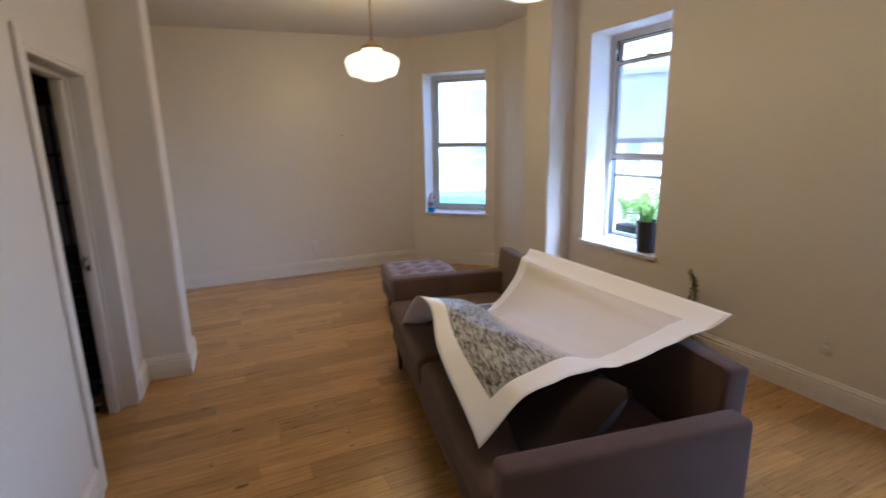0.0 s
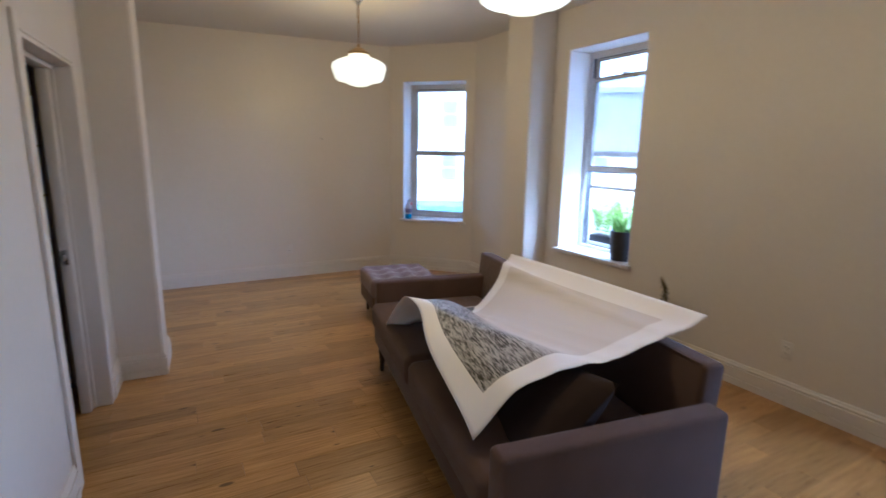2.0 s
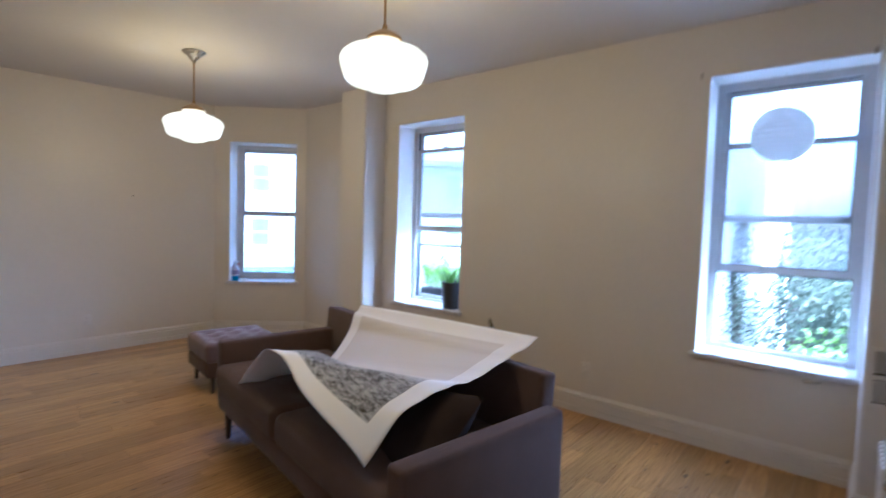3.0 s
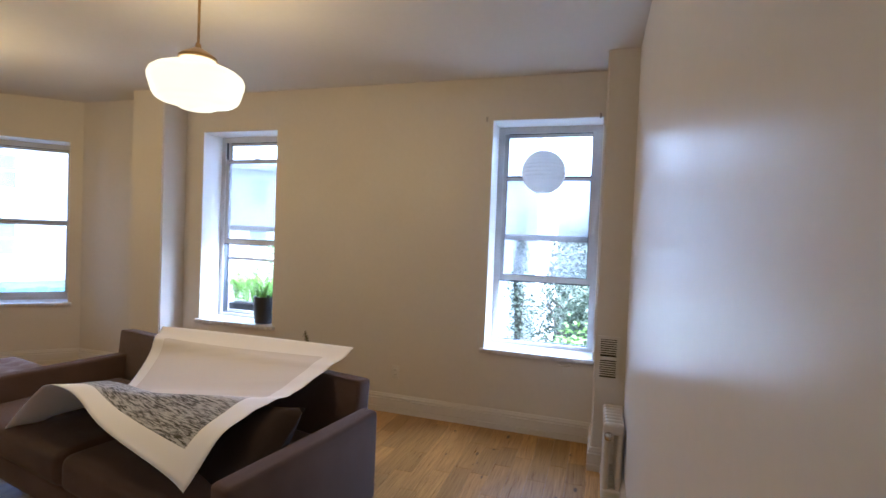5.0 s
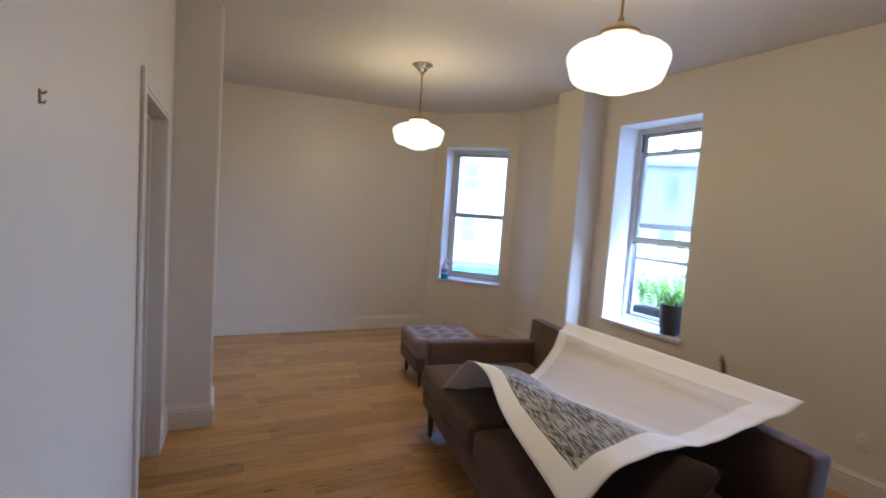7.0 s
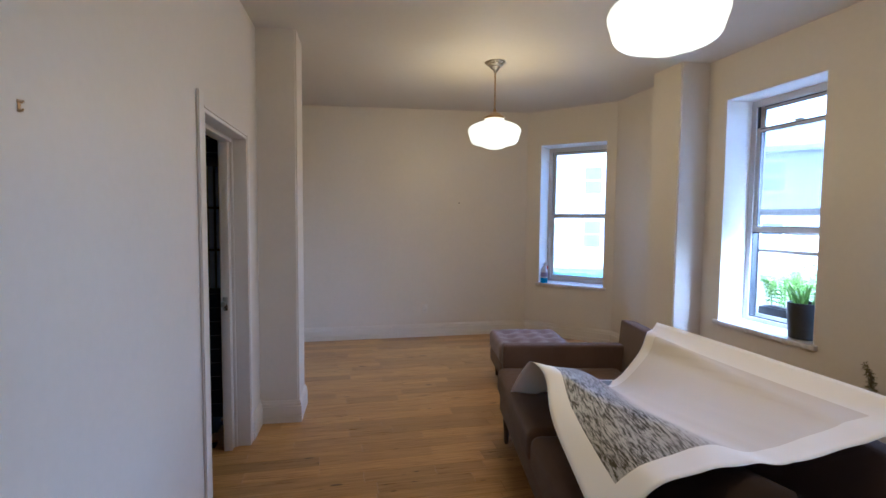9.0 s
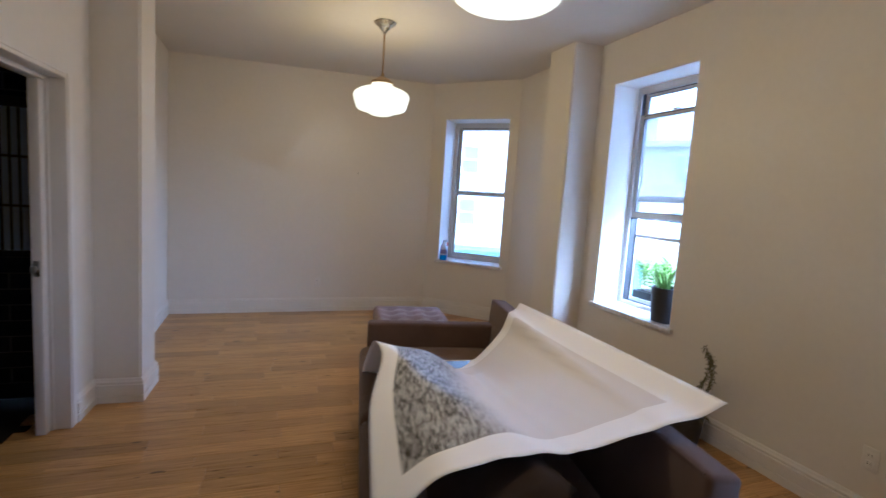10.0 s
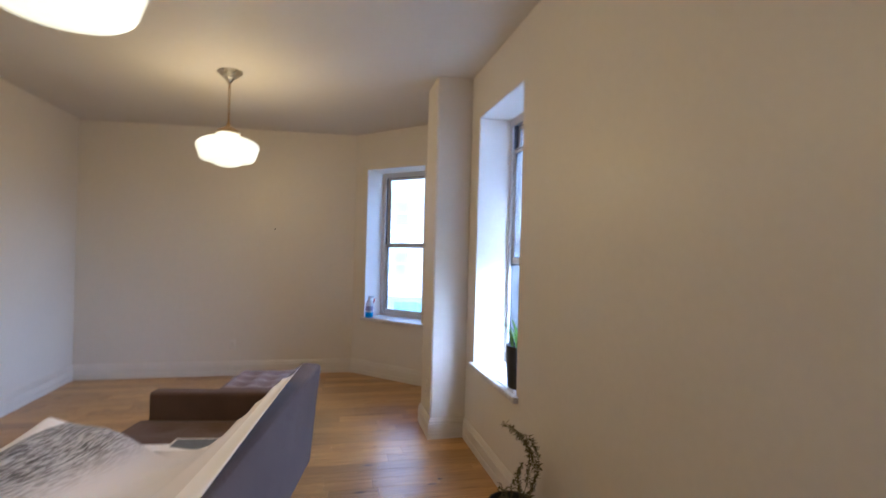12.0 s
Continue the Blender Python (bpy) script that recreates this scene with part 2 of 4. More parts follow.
BRASS = material("aged_brass", (0.42, 0.30, 0.15), 0.32, 1.0, second=(0.32, 0.22, 0.10), scale=12, detail_scale=120)
NICKEL = material("brushed_nickel", (0.55, 0.52, 0.46), 0.28, 1.0, second=(0.40, 0.38, 0.33), scale=12, detail_scale=160)
OPAL = glow_material("opal_glass_lit", (1.0, 0.75, 0.36), 0.050)
PLASTIC = material("cream_plastic", (0.66, 0.63, 0.57), 0.35, second=(0.62, 0.59, 0.53))
DARK = material("dark_slot", (0.02, 0.02, 0.022), 0.6)
SUBFLOOR = material("dark_subfloor", (0.022, 0.018, 0.015), 0.9, second=(0.014, 0.012, 0.010), spec=0.1)
PRINT = print_material()
PAPERBACK = material("paper_back", (0.80, 0.78, 0.74), 0.6, second=(0.77, 0.75, 0.71))
POT = material("black_clay_pot", (0.035, 0.034, 0.034), 0.55, second=(0.022, 0.021, 0.021), scale=14, detail_scale=140, bump=0.2)
SOIL = material("potting_soil", (0.035, 0.023, 0.015), 0.95, second=(0.015, 0.010, 0.007), scale=60, detail_scale=300, bump=0.8, bump_scale=200)
LEAF = material("green_leaf", (0.21, 0.33, 0.055), 0.45, second=(0.11, 0.20, 0.03), scale=10, detail_scale=80, vary=0.25, thin=0.5)
SHRUB = material("shrub_leaf", (0.085, 0.100, 0.065), 0.8, second=(0.060, 0.072, 0.048), scale=4, detail_scale=30, vary=0.3, thin=0.25, spec=0.1)
DRY = material("dry_stem", (0.135, 0.120, 0.062), 0.8, second=(0.080, 0.074, 0.040), scale=30, detail_scale=200)
IRON = material("radiator_enamel", (0.62, 0.58, 0.51), 0.35, second=(0.54, 0.50, 0.44), scale=10, detail_scale=80, bump=0.2)
LANTERN = material("rice_paper", (0.80, 0.79, 0.77), 0.8, second=(0.76, 0.75, 0.73), scale=10, detail_scale=70, thin=0.8)
TILE = material("dark_wall_tile", (0.030, 0.036, 0.050), 0.25, second=(0.020, 0.024, 0.036), vary=0.3)
GROUT = material("tile_grout", (0.10, 0.10, 0.10), 0.9)
BRICKPALE = material("pale_brick", (0.34, 0.325, 0.305), 0.85, second=(0.29, 0.275, 0.255), scale=2, detail_scale=20, bump=0.4, bump_scale=20)
RENDERED = material("grey_render", (0.36, 0.36, 0.35), 0.85, second=(0.31, 0.31, 0.30), scale=1, detail_scale=14, bump=0.2, bump_scale=12)
WHITEWASH = material("white_render", (0.68, 0.67, 0.65), 0.85, second=(0.60, 0.59, 0.57), scale=1, detail_scale=14, bump=0.2, bump_scale=12)
FENCE = material("green_grey_fence", (0.10, 0.20, 0.20), 0.7, second=(0.07, 0.15, 0.15))
GRASS = material("ground_earth", (0.045, 0.055, 0.028), 0.95, second=(0.06, 0.05, 0.036), scale=1.2, detail_scale=16, bump=0.5, bump_scale=10)
BARK = material("bark", (0.10, 0.075, 0.05), 0.95, second=(0.05, 0.038, 0.027), scale=6, detail_scale=40, bump=0.8, bump_scale=25)
ROOFING = material("roof_felt", (0.07, 0.07, 0.075), 0.9)


# ---- builders ----
def cube(bm, x0, y0, z0, x1, y1, z1, m=None):
    r = bmesh.ops.create_cube(bm, size=1)
    t = Matrix.Translation(((x0 + x1) / 2, (y0 + y1) / 2, (z0 + z1) / 2)) @ Matrix.Diagonal((x1 - x0, y1 - y0, z1 - z0, 1))
    bmesh.ops.transform(bm, matrix=(m @ t) if m else t, verts=r["verts"])
    return r["verts"]


def soft_box(x0, y0, z0, x1, y1, z1, r=0.01, seg=3, m=None):
    bm = bmesh.new()
    cube(bm, x0, y0, z0, x1, y1, z1)
    bmesh.ops.bevel(bm, geom=bm.edges[:], offset=r, segments=seg, profile=0.5, affect="EDGES")
    if m:
        bmesh.ops.transform(bm, matrix=m, verts=bm.verts[:])
    return bm


def lathe(rings, n=32, m=None, close=True):
    """A turned shape from (radius, z) rings."""
    bm = bmesh.new()
    loops = []
    for r, z in rings:
        loops.append([bm.verts.new((r * math.cos(2 * math.pi * i / n), r * math.sin(2 * math.pi * i / n), z)) for i in range(n)])
    for a, b in zip(loops, loops[1:]):
        for i in range(n):
            bm.faces.new((a[i], a[(i + 1) % n], b[(i + 1) % n], b[i]))
    if close:
        for lp, flip in ((loops[0], True), (loops[-1], False)):
            bm.faces.new(lp[::-1] if flip else lp)
    if m:
        bmesh.ops.transform(bm, matrix=m, verts=bm.verts[:])
    return bm


def mesh_object(name, bm, mat, smooth=True):
    bmesh.ops.recalc_face_normals(bm, faces=bm.faces[:])
    me = bpy.data.meshes.new(name)
    bm.to_mesh(me)
    bm.free()
    me.materials.append(mat)
    if smooth:
        me.shade_smooth()
        me.set_sharp_from_angle(angle=radians(35))
    return new(name, me)


def part(name, bm, mat, parent, label=""):
    ob = mesh_object(name, bm, mat)
    ob.parent = parent
    return tagged(ob, label)


def thing(name, m, label, category, group="", kind=""):
    e = new(name)
    e.empty_display_size = 0.1
    e.matrix_world = m
    return tagged(e, label, category, group, kind)


def structure(name, bm, mat, label="", smooth=False):
    return tagged(mesh_object(name, bm, mat, smooth), label, kind="structure")


def along(p0, p1):
    """Frame of a wall: x along it, y outwards, z up. The room lies to the right of the way from p0 to p1."""
    d = Vector((p1[0] - p0[0], p1[1] - p0[1], 0))
    return Matrix.Translation((p0[0], p0[1], 0)) @ Matrix.Rotation(math.atan2(d.y, d.x), 4, "Z"), d.length


def wall(name, p0, p1, thick, openings=(), mat=None, label="", before=0.0, after=0.0, top=CEIL):
    m, length = along(p0, p1)
    bm = bmesh.new()
    edges = [-before] + [e for o in openings for e in o[:2]] + [length + after]
    for a, b in zip(edges[::2], edges[1::2]):
        cube(bm, a, 0, 0, b, thick, top, m)
    for a, b, z0, z1 in openings:
        if z0 > 0:
            cube(bm, a, 0, 0, b, thick, z0, m)
        cube(bm, a, 0, z1, b, thick, top, m)
    return structure(name, bm, mat or WALL, label), m


def baseboard(p0, p1, a=0.0, b=None, mitre0=0.0, mitre1=0.0):
    """A moulded skirting: shoe line, tall flat, stepped cap."""
    m, length = along(p0, p1)
    b = length if b is None else b
    profile = [(0, 0.0), (-0.019, 0.0), (-0.019, 0.045), (-0.0125, 0.047), (-0.0125, 0.053), (-0.019, 0.055), (-0.019, 0.118),
               (-0.0095, 0.121), (-0.0095, 0.128), (-0.016, 0.131), (-0.0155, 0.138), (-0.010, 0.146), (-0.006, 0.158), (0, 0.161)]
    bm = bmesh.new()
    ends = []
    for s, mt in ((a, mitre0), (b, mitre1)):
        ends.append([bm.verts.new(m @ Vector((s + mt * -y, y, z))) for y, z in profile])
    n = len(profile)
    for i in range(n - 1):
        bm.faces.new((ends[0][i], ends[0][i + 1], ends[1][i + 1], ends[1][i]))
    bm.faces.new(ends[0][::-1])
    bm.faces.new(ends[1])
    return structure("baseboard", bm, TRIM, "cream painted wooden skirting board")


def tube(points, radius, n=8, taper=0.0):
    bm = bmesh.new()
    loops = []
    pts = [Vector(p) for p in points]
    for i, p in enumerate(pts):
        d = (pts[min(i + 1, len(pts) - 1)] - pts[max(i - 1, 0)]).normalized()
        q = d.to_track_quat("Z", "Y").to_matrix()
        r = radius * (1 - taper * i / max(1, len(pts) - 1))
        loops.append([bm.verts.new(p + q @ Vector((r * math.cos(2 * math.pi * k / n), r * math.sin(2 * math.pi * k / n), 0))) for k in range(n)])
    for a, b in zip(loops, loops[1:]):
        for k in range(n):
            bm.faces.new((a[k], a[(k + 1) % n], b[(k + 1) % n], b[k]))
    bm.faces.new(loops[0][::-1])
    bm.faces.new(loops[-1])
    return bm


# ---- the room ----
E_X, N_Y, S_Y, W_X, WF_X = 3.475, 6.385, -0.045, -0.34, -0.243
CH0, CH1 = (E_X - 0.79, N_Y), (E_X, N_Y - 0.79)
W1, W2, W3 = (0.165, 1.025), (3.09, 3.955), (0.185, 1.005)
DOOR = (2.862, 3.700, 1.985)
HALL_Y = 0.72
PIER_X, PIER_S, PIER_N = -0.070, 4.036, 4.366
# the west wall stands a little askew to the rest of the room
SKEW = Matrix.Translation((W_X, 2.89, 0)) @ Matrix.Rotation(radians(-3.35), 4, "Z") @ Matrix.Translation((-W_X, -2.89, 0))


def askew(x, y):
    p = SKEW @ Vector((x, y, 0))
    return p.x, p.y


wall_east, M_EAST = wall("wall_east", CH1, (E_X, S_Y), 0.36,
                         [(CH1[1] - W2[1], CH1[1] - W2[0], 0.612, 2.50), (CH1[1] - W1[1], CH1[1] - W1[0], 0.626, 2.52)],
                         label="cream painted plaster wall with two deep windows", after=0.30)
wall_bay, M_BAY = wall("wall_bay", CH0, CH1, 0.36, [(W3[0], W3[1], 0.65, 2.42)], label="cream painted angled bay wall with one window", before=0.10, after=0.10)
wall_north, M_NORTH = wall("wall_north", (WF_X, N_Y), CH0, 0.30, label="bare cream painted plaster end wall", before=0.3)
wall_far_west, _ = wall("wall_far_west", (WF_X, 4.33), (WF_X, N_Y), 0.25, label="cream painted plaster side wall")
wall_west, M_WEST = wall("wall_west", askew(W_X, HALL_Y), askew(W_X, PIER_S), 0.14,
                         [(DOOR[0] - HALL_Y, DOOR[1] - HALL_Y, 0.0, DOOR[2])], label="white painted wall with a doorway")
wall_south, _ = wall("wall_south", (E_X, S_Y), (-2.2, S_Y), 0.25, mat=SATIN, label="glossy cream painted wall")
wall_hall_west, _ = wall("wall_hall_west", (-2.2, S_Y), (-2.2, HALL_Y), 0.15, label="cream painted hall wall", before=0.25, after=0.15)
wall_hall_north, _ = wall("wall_hall_north", (-2.2, HALL_Y), (W_X - 0.265, HALL_Y), 0.14, label="cream painted hall wall")

bm = bmesh.new()
cube(bm, -0.60, PIER_S, 0, PIER_X, PIER_N, CEIL, SKEW)
bmesh.ops.bevel(bm, geom=[e for e in bm.edges if abs(e.verts[0].co.z - e.verts[1].co.z) > 1], offset=0.012, segments=3, affect="EDGES")
structure("pilaster_west", bm, WALL, "cream painted plaster pier beside the doorway", True)
bm = bmesh.new()
cube(bm, 3.195, 4.165, 0, E_X + 0.05, 4.56, CEIL)
bmesh.ops.bevel(bm, geom=[e for e in bm.edges if abs(e.verts[0].co.z - e.verts[1].co.z) > 1], offset=0.010, segments=3, affect="EDGES")
structure("pilaster_east", bm, WALL, "cream painted plaster pier between window and bay", True)
bm = bmesh.new()
cube(bm, 3.02, S_Y - 0.05, 0, E_X + 0.05, 0.155, CEIL)
bmesh.ops.bevel(bm, geom=[e for e in bm.edges if abs(e.verts[0].co.z - e.verts[1].co.z) > 1], offset=0.010, segments=3, affect="EDGES")
structure("pipe_chase", bm, WALL, "cream painted boxed-in pipe corner", True)

bm = bmesh.new()
for v in cube(bm, -2.5, -0.4, 0.0, 4.0, 6.9, 0.2):
    v.co.z += ceiling_at(v.co.x)
structure("ceiling", bm, CEILING, "off-white painted plaster ceiling")
bm = bmesh.new()
cube(bm, -2.6, -0.4, -0.30, 4.0, 6.9, -0.016)
floor = structure("floor", bm, SUBFLOOR, "honey oak plank floor with knots")

SK = 0.019
baseboard(CH1, (E_X, S_Y), a=CH1[1] - 4.165 + 0.0, b=CH1[1] - 0.155)
baseboard(CH1, (E_X, S_Y), a=0.0, b=CH1[1] - 4.56, mitre0=0.4)
baseboard(CH0, CH1, mitre0=0.4, mitre1=-0.4)
baseboard((WF_X, N_Y), CH0, mitre0=1.0, mitre1=-0.4)
baseboard((WF_X, 4.381), (WF_X, N_Y), mitre1=-1.0)
baseboard(askew(W_X, HALL_Y), askew(W_X, PIER_S), a=0.0, b=DOOR[0] - HALL_Y - 0.075)
baseboard(askew(W_X, HALL_Y), askew(W_X, PIER_S), a=DOOR[1] - HALL_Y + 0.060, b=PIER_S - HALL_Y, mitre1=-1.0)
baseboard(askew(W_X, PIER_S), askew(PIER_X, PIER_S), mitre0=1.0, mitre1=1.0)
baseboard(askew(PIER_X, PIER_S), askew(PIER_X, PIER_N), mitre0=-1.0, mitre1=1.0)
baseboard(askew(PIER_X, PIER_N), (WF_X, 4.381), mitre0=-1.0, mitre1=-1.0)
baseboard((E_X, 4.56), (3.195, 4.56), mitre1=1.0)
baseboard((3.195, 4.56), (3.195, 4.165), mitre0=-1.0, mitre1=1.0)
baseboard((3.195, 4.165), (E_X, 4.165), mitre0=-1.0)
baseboard((E_X, 0.155), (3.02, 0.155), mitre1=1.0)
baseboard((3.02, 0.155), (3.02, S_Y), mitre0=-1.0)
baseboard((3.02, S_Y), (-2.2, S_Y))


# ---- windows ----
def frame_bars(a, b, z0, z1, y0, y1, w_side, w_bot, w_top):
    bm = bmesh.new()
    cube(bm, a, y0, z0, a + w_side, y1, z1)
    cube(bm, b - w_side, y0, z0, b, y1, z1)
    cube(bm, a + w_side, y0, z0, b - w_side, y1, z0 + w_bot)
    cube(bm, a + w_side, y0, z1 - w_top, b - w_side, y1, z1)
    return bm


def pane(parent, a, b, z0, z1, y):
    bm = bmesh.new()
    cube(bm, a, y, z0, b, y + 0.004, z1)
    ob = part("pane", bm, GLASS, parent)
    ob.visible_shadow = False
    return ob


def sash(parent, a, b, z0, z1, y, side=0.036, bot=0.045, top=0.034):
    ob = part("sash", frame_bars(a, b, z0, z1, y, y + 0.028, side, bot, top), FRAME, parent)
    pane(parent, a + side - 0.004, b - side + 0.004, z0 + bot - 0.004, z1 - top + 0.004, y + 0.012)
    part("gasket", frame_bars(a + side - 0.003, b - side + 0.003, z0 + bot - 0.003, z1 - top + 0.003, y + 0.004, y + 0.011, 0.0085, 0.0085, 0.0085), TRACK, ob, "dark rubber glazing gasket")
    # dark strip laid on the rail face, standing in for a groove's shade
    part("groove_shade", soft_box(a + side, y - 0.0015, z1 - top * 0.42, b - side, y + 0.001, z1 - top * 0.20, 0.0004, 1), TRACK, ob, "dark strip for the shade of a rail groove")
    return ob


def window(name, m, a, b, z0, z1, sashes, label, storm_rail=None, yf=0.25, ear=0.032):
    """A sash window in a deep plaster reveal: marble stool, aluminium frame with dark tracks, sashes, storm frame."""
    w = thing(name, m, label, "window", kind="structure")
    for x0, x1, q0, q1 in ((a + 0.0005, a + 0.004, z0, z1 - 0.001), (b - 0.004, b - 0.0005, z0, z1 - 0.001), (a + 0.004, b - 0.004, z1 - 0.005, z1 - 0.001)):
        bm = bmesh.new()
        cube(bm, x0, 0.002, q0, x1, yf, q1)
        part("reveal", bm, REVEAL, w, "white painted reveal")
    part("window_frame", frame_bars(a, b, z0, z1, yf, yf + 0.012, 0.052, 0.038, 0.060), FRAME, w)
    part("window_box", frame_bars(a, b, z0, z1, yf + 0.012, yf + 0.11, 0.030, 0.030, 0.045), FRAME, w)
    bm = bmesh.new()
    for s in (a + 0.030, b - 0.042):
        cube(bm, s, yf + 0.013, z0 + 0.03, s + 0.012, yf + 0.108, z1 - 0.045)
    part("sash_track", bm, TRACK, w, "dark sash track")
    for lo, hi, row in sashes:
        s = sash(w, a + 0.043, b - 0.043, lo, hi, yf + 0.018 + 0.034 * row)
        if row == 0:
            for f in (0.5,):
                x = a + (b - a) * f
                part("sash_lock", soft_box(x - 0.03, yf + 0.000, hi, x + 0.03, yf + 0.035, hi + 0.014, 0.004, 2), FRAME, w, "grey metal sash lock")
    if sashes[0][0] > z0 + 0.2:
        part("screen_frame", frame_bars(a + 0.043, b - 0.043, z0 + 0.038, sashes[0][0] - 0.002, yf + 0.020, yf + 0.034, 0.011, 0.009, 0.010), TRACK, w, "thin black frame of the open lower half")
    if storm_rail:
        bm = frame_bars(a + 0.031, b - 0.031, z0 + 0.031, z1 - 0.046, yf + 0.088, yf + 0.104, 0.022, 0.03, 0.03)
        cube(bm, a + 0.053, yf + 0.088, storm_rail, b - 0.053, yf + 0.104, storm_rail + 0.028)
        part("storm_frame", bm, FRAME, w, "outer storm window frame")
    sill = part("window_sill", soft_box(a - 0.032, -0.032, z0 - 0.032, b + ear, 0.006, z0 + 0.004, 0.006, 2), SILL, w, "grey-veined white marble sill")
    part("window_sill", soft_box(a + 0.001, 0.006, z0 - 0.024, b - 0.001, yf, z0 + 0.004, 0.001, 1), SILL, w)
    mid = m @ pose((a + b) / 2, yf + 0.115, (z0 + z1) / 2, 90, 0, 0)
    portal(mid @ pose(0, 0, 0, 180, 0, 0), b - a - 0.06, z1 - z0 - 0.08)
    return w


e2a, e2b = CH1[1] - W2[1], CH1[1] - W2[0]
e1a, e1b = CH1[1] - W1[1], CH1[1] - W1[0]
window("window_1", M_EAST, e1a, e1b, 0.648, 2.518, [(1.205, 2.100, 0), (1.550, 2.472, 1)], "tall sash window pushed up, garden outside", ear=0.012)
window("window_2", M_EAST, e2a, e2b, 0.634, 2.498, [(1.395, 2.265, 0), (1.535, 2.452, 1)], "tall sash window raised above potted plants", storm_rail=1.225)
window("window_3", M_BAY, W3[0], W3[1], 0.670, 2.418, [(0.705, 1.545, 0), (1.510, 2.370, 1)], "closed sash window in the bay", yf=0.29)

# ---- doorway ----
door = thing("door_1", SKEW, "white painted doorway open to a dark tiled room", "doorway", kind="structure")
d0, d1, dz = DOOR


def casing(y0, y1, z0, z1):
    bm = bmesh.new()
    cube(bm, W_X, y0, z0, W_X + 0.014, y1, z1)
    bmesh.ops.bevel(bm, geom=bm.edges[:], offset=0.006, segments=2, affect="EDGES")
    return bm


part("casing", casing(d0 - 0.075, d0 + 0.002, 0, dz + 0.075), TRIM, door)
part("casing", casing(d1 - 0.002, d1 + 0.060, 0, dz + 0.02), TRIM, door)
part("casing", casing(d0 + 0.002, d1 - 0.002, dz - 0.002, dz + 0.020), TRIM, door)
part("jamb", soft_box(W_X - 0.14, d1 - 0.018, 0, W_X + 0.012, d1 - 0.001, dz - 0.001, 0.004, 2), TRIM, door)
part("jamb", soft_box(W_X - 0.14, d0 + 0.001, 0, W_X + 0.012, d0 + 0.018, dz - 0.001, 0.004, 2), TRIM, door)
part("jamb", soft_box(W_X - 0.14, d0 + 0.018, dz - 0.018, W_X + 0.012, d1 - 0.018, dz - 0.001, 0.004, 2), TRIM, door)
for xa, xb, ya in ((-0.088, -0.070, d1 - 0.030), (-0.139, -0.088, d1 - 0.080)):
    part("door_stop", soft_box(W_X + xa, ya, 0, W_X + xb, d1 - 0.018, dz - 0.018, 0.003, 2), TRIM, door)
part("door_stop", soft_box(W_X - 0.139, d0 + 0.018, dz - 0.042, W_X - 0.070, d1 - 0.042, dz - 0.018, 0.003, 2), TRIM, door)
part("strike_plate", soft_box(W_X - 0.128, d1 - 0.083, 0.90, W_X - 0.098, d1 - 0.079, 0.985, 0.002, 2), NICKEL, door, "worn metal strike plate")
part("latch", soft_box(W_X - 0.137, d1 - 0.102, 0.925, W_X - 0.110, d1 - 0.080, 0.960, 0.005, 2), NICKEL, door, "worn metal latch")

# the dark room behind the doorway
bath_wall, _ = wall("wall_bathroom_north", (-2.2, 4.2), (-0.48, 4.2), 0.12, mat=GROUT, label="dark tiled bathroom wall")
wall("wall_bathroom_west", (-2.2, 1.6), (-2.2, 4.2), 0.12, mat=GROUT, label="dark tiled bathroom wall", before=0.12, after=0.12)
wall("wall_bathroom_south", (-0.48, 1.6), (-2.2, 1.6), 0.12, mat=GROUT, label="dark tiled bathroom wall")


# ---- slatted blind in the dark room ----
BLINDSLAT = material("blue_grey_slat", (0.52, 0.60, 0.74), 0.5, second=(0.44, 0.52, 0.66))
blind = thing("window_blind", pose(-0.80, 4.185, 0.94), "blue-grey vertical blind hanging in the dark room", "blind")
part("headrail", soft_box(-0.36, -0.04, 0.90, 0.36, 0.0, 0.96, 0.006, 2), DARK, blind, "dark head rail")
part("bottom_rail", soft_box(-0.36, -0.03, 0.0, 0.36, -0.005, 0.03, 0.004, 2), DARK, blind)
for k in range(15):
    part("slat", soft_box(-0.35 + 0.048 * k, -0.024, 0.03, -0.35 + 0.048 * k + 0.034, -0.020, 0.90, 0.001, 1), BLINDSLAT, blind)
for z in (0.30, 0.60):
    part("crossbar", soft_box(-0.35, -0.030, z, 0.35, -0.025, z + 0.014, 0.002, 1), DARK, blind)


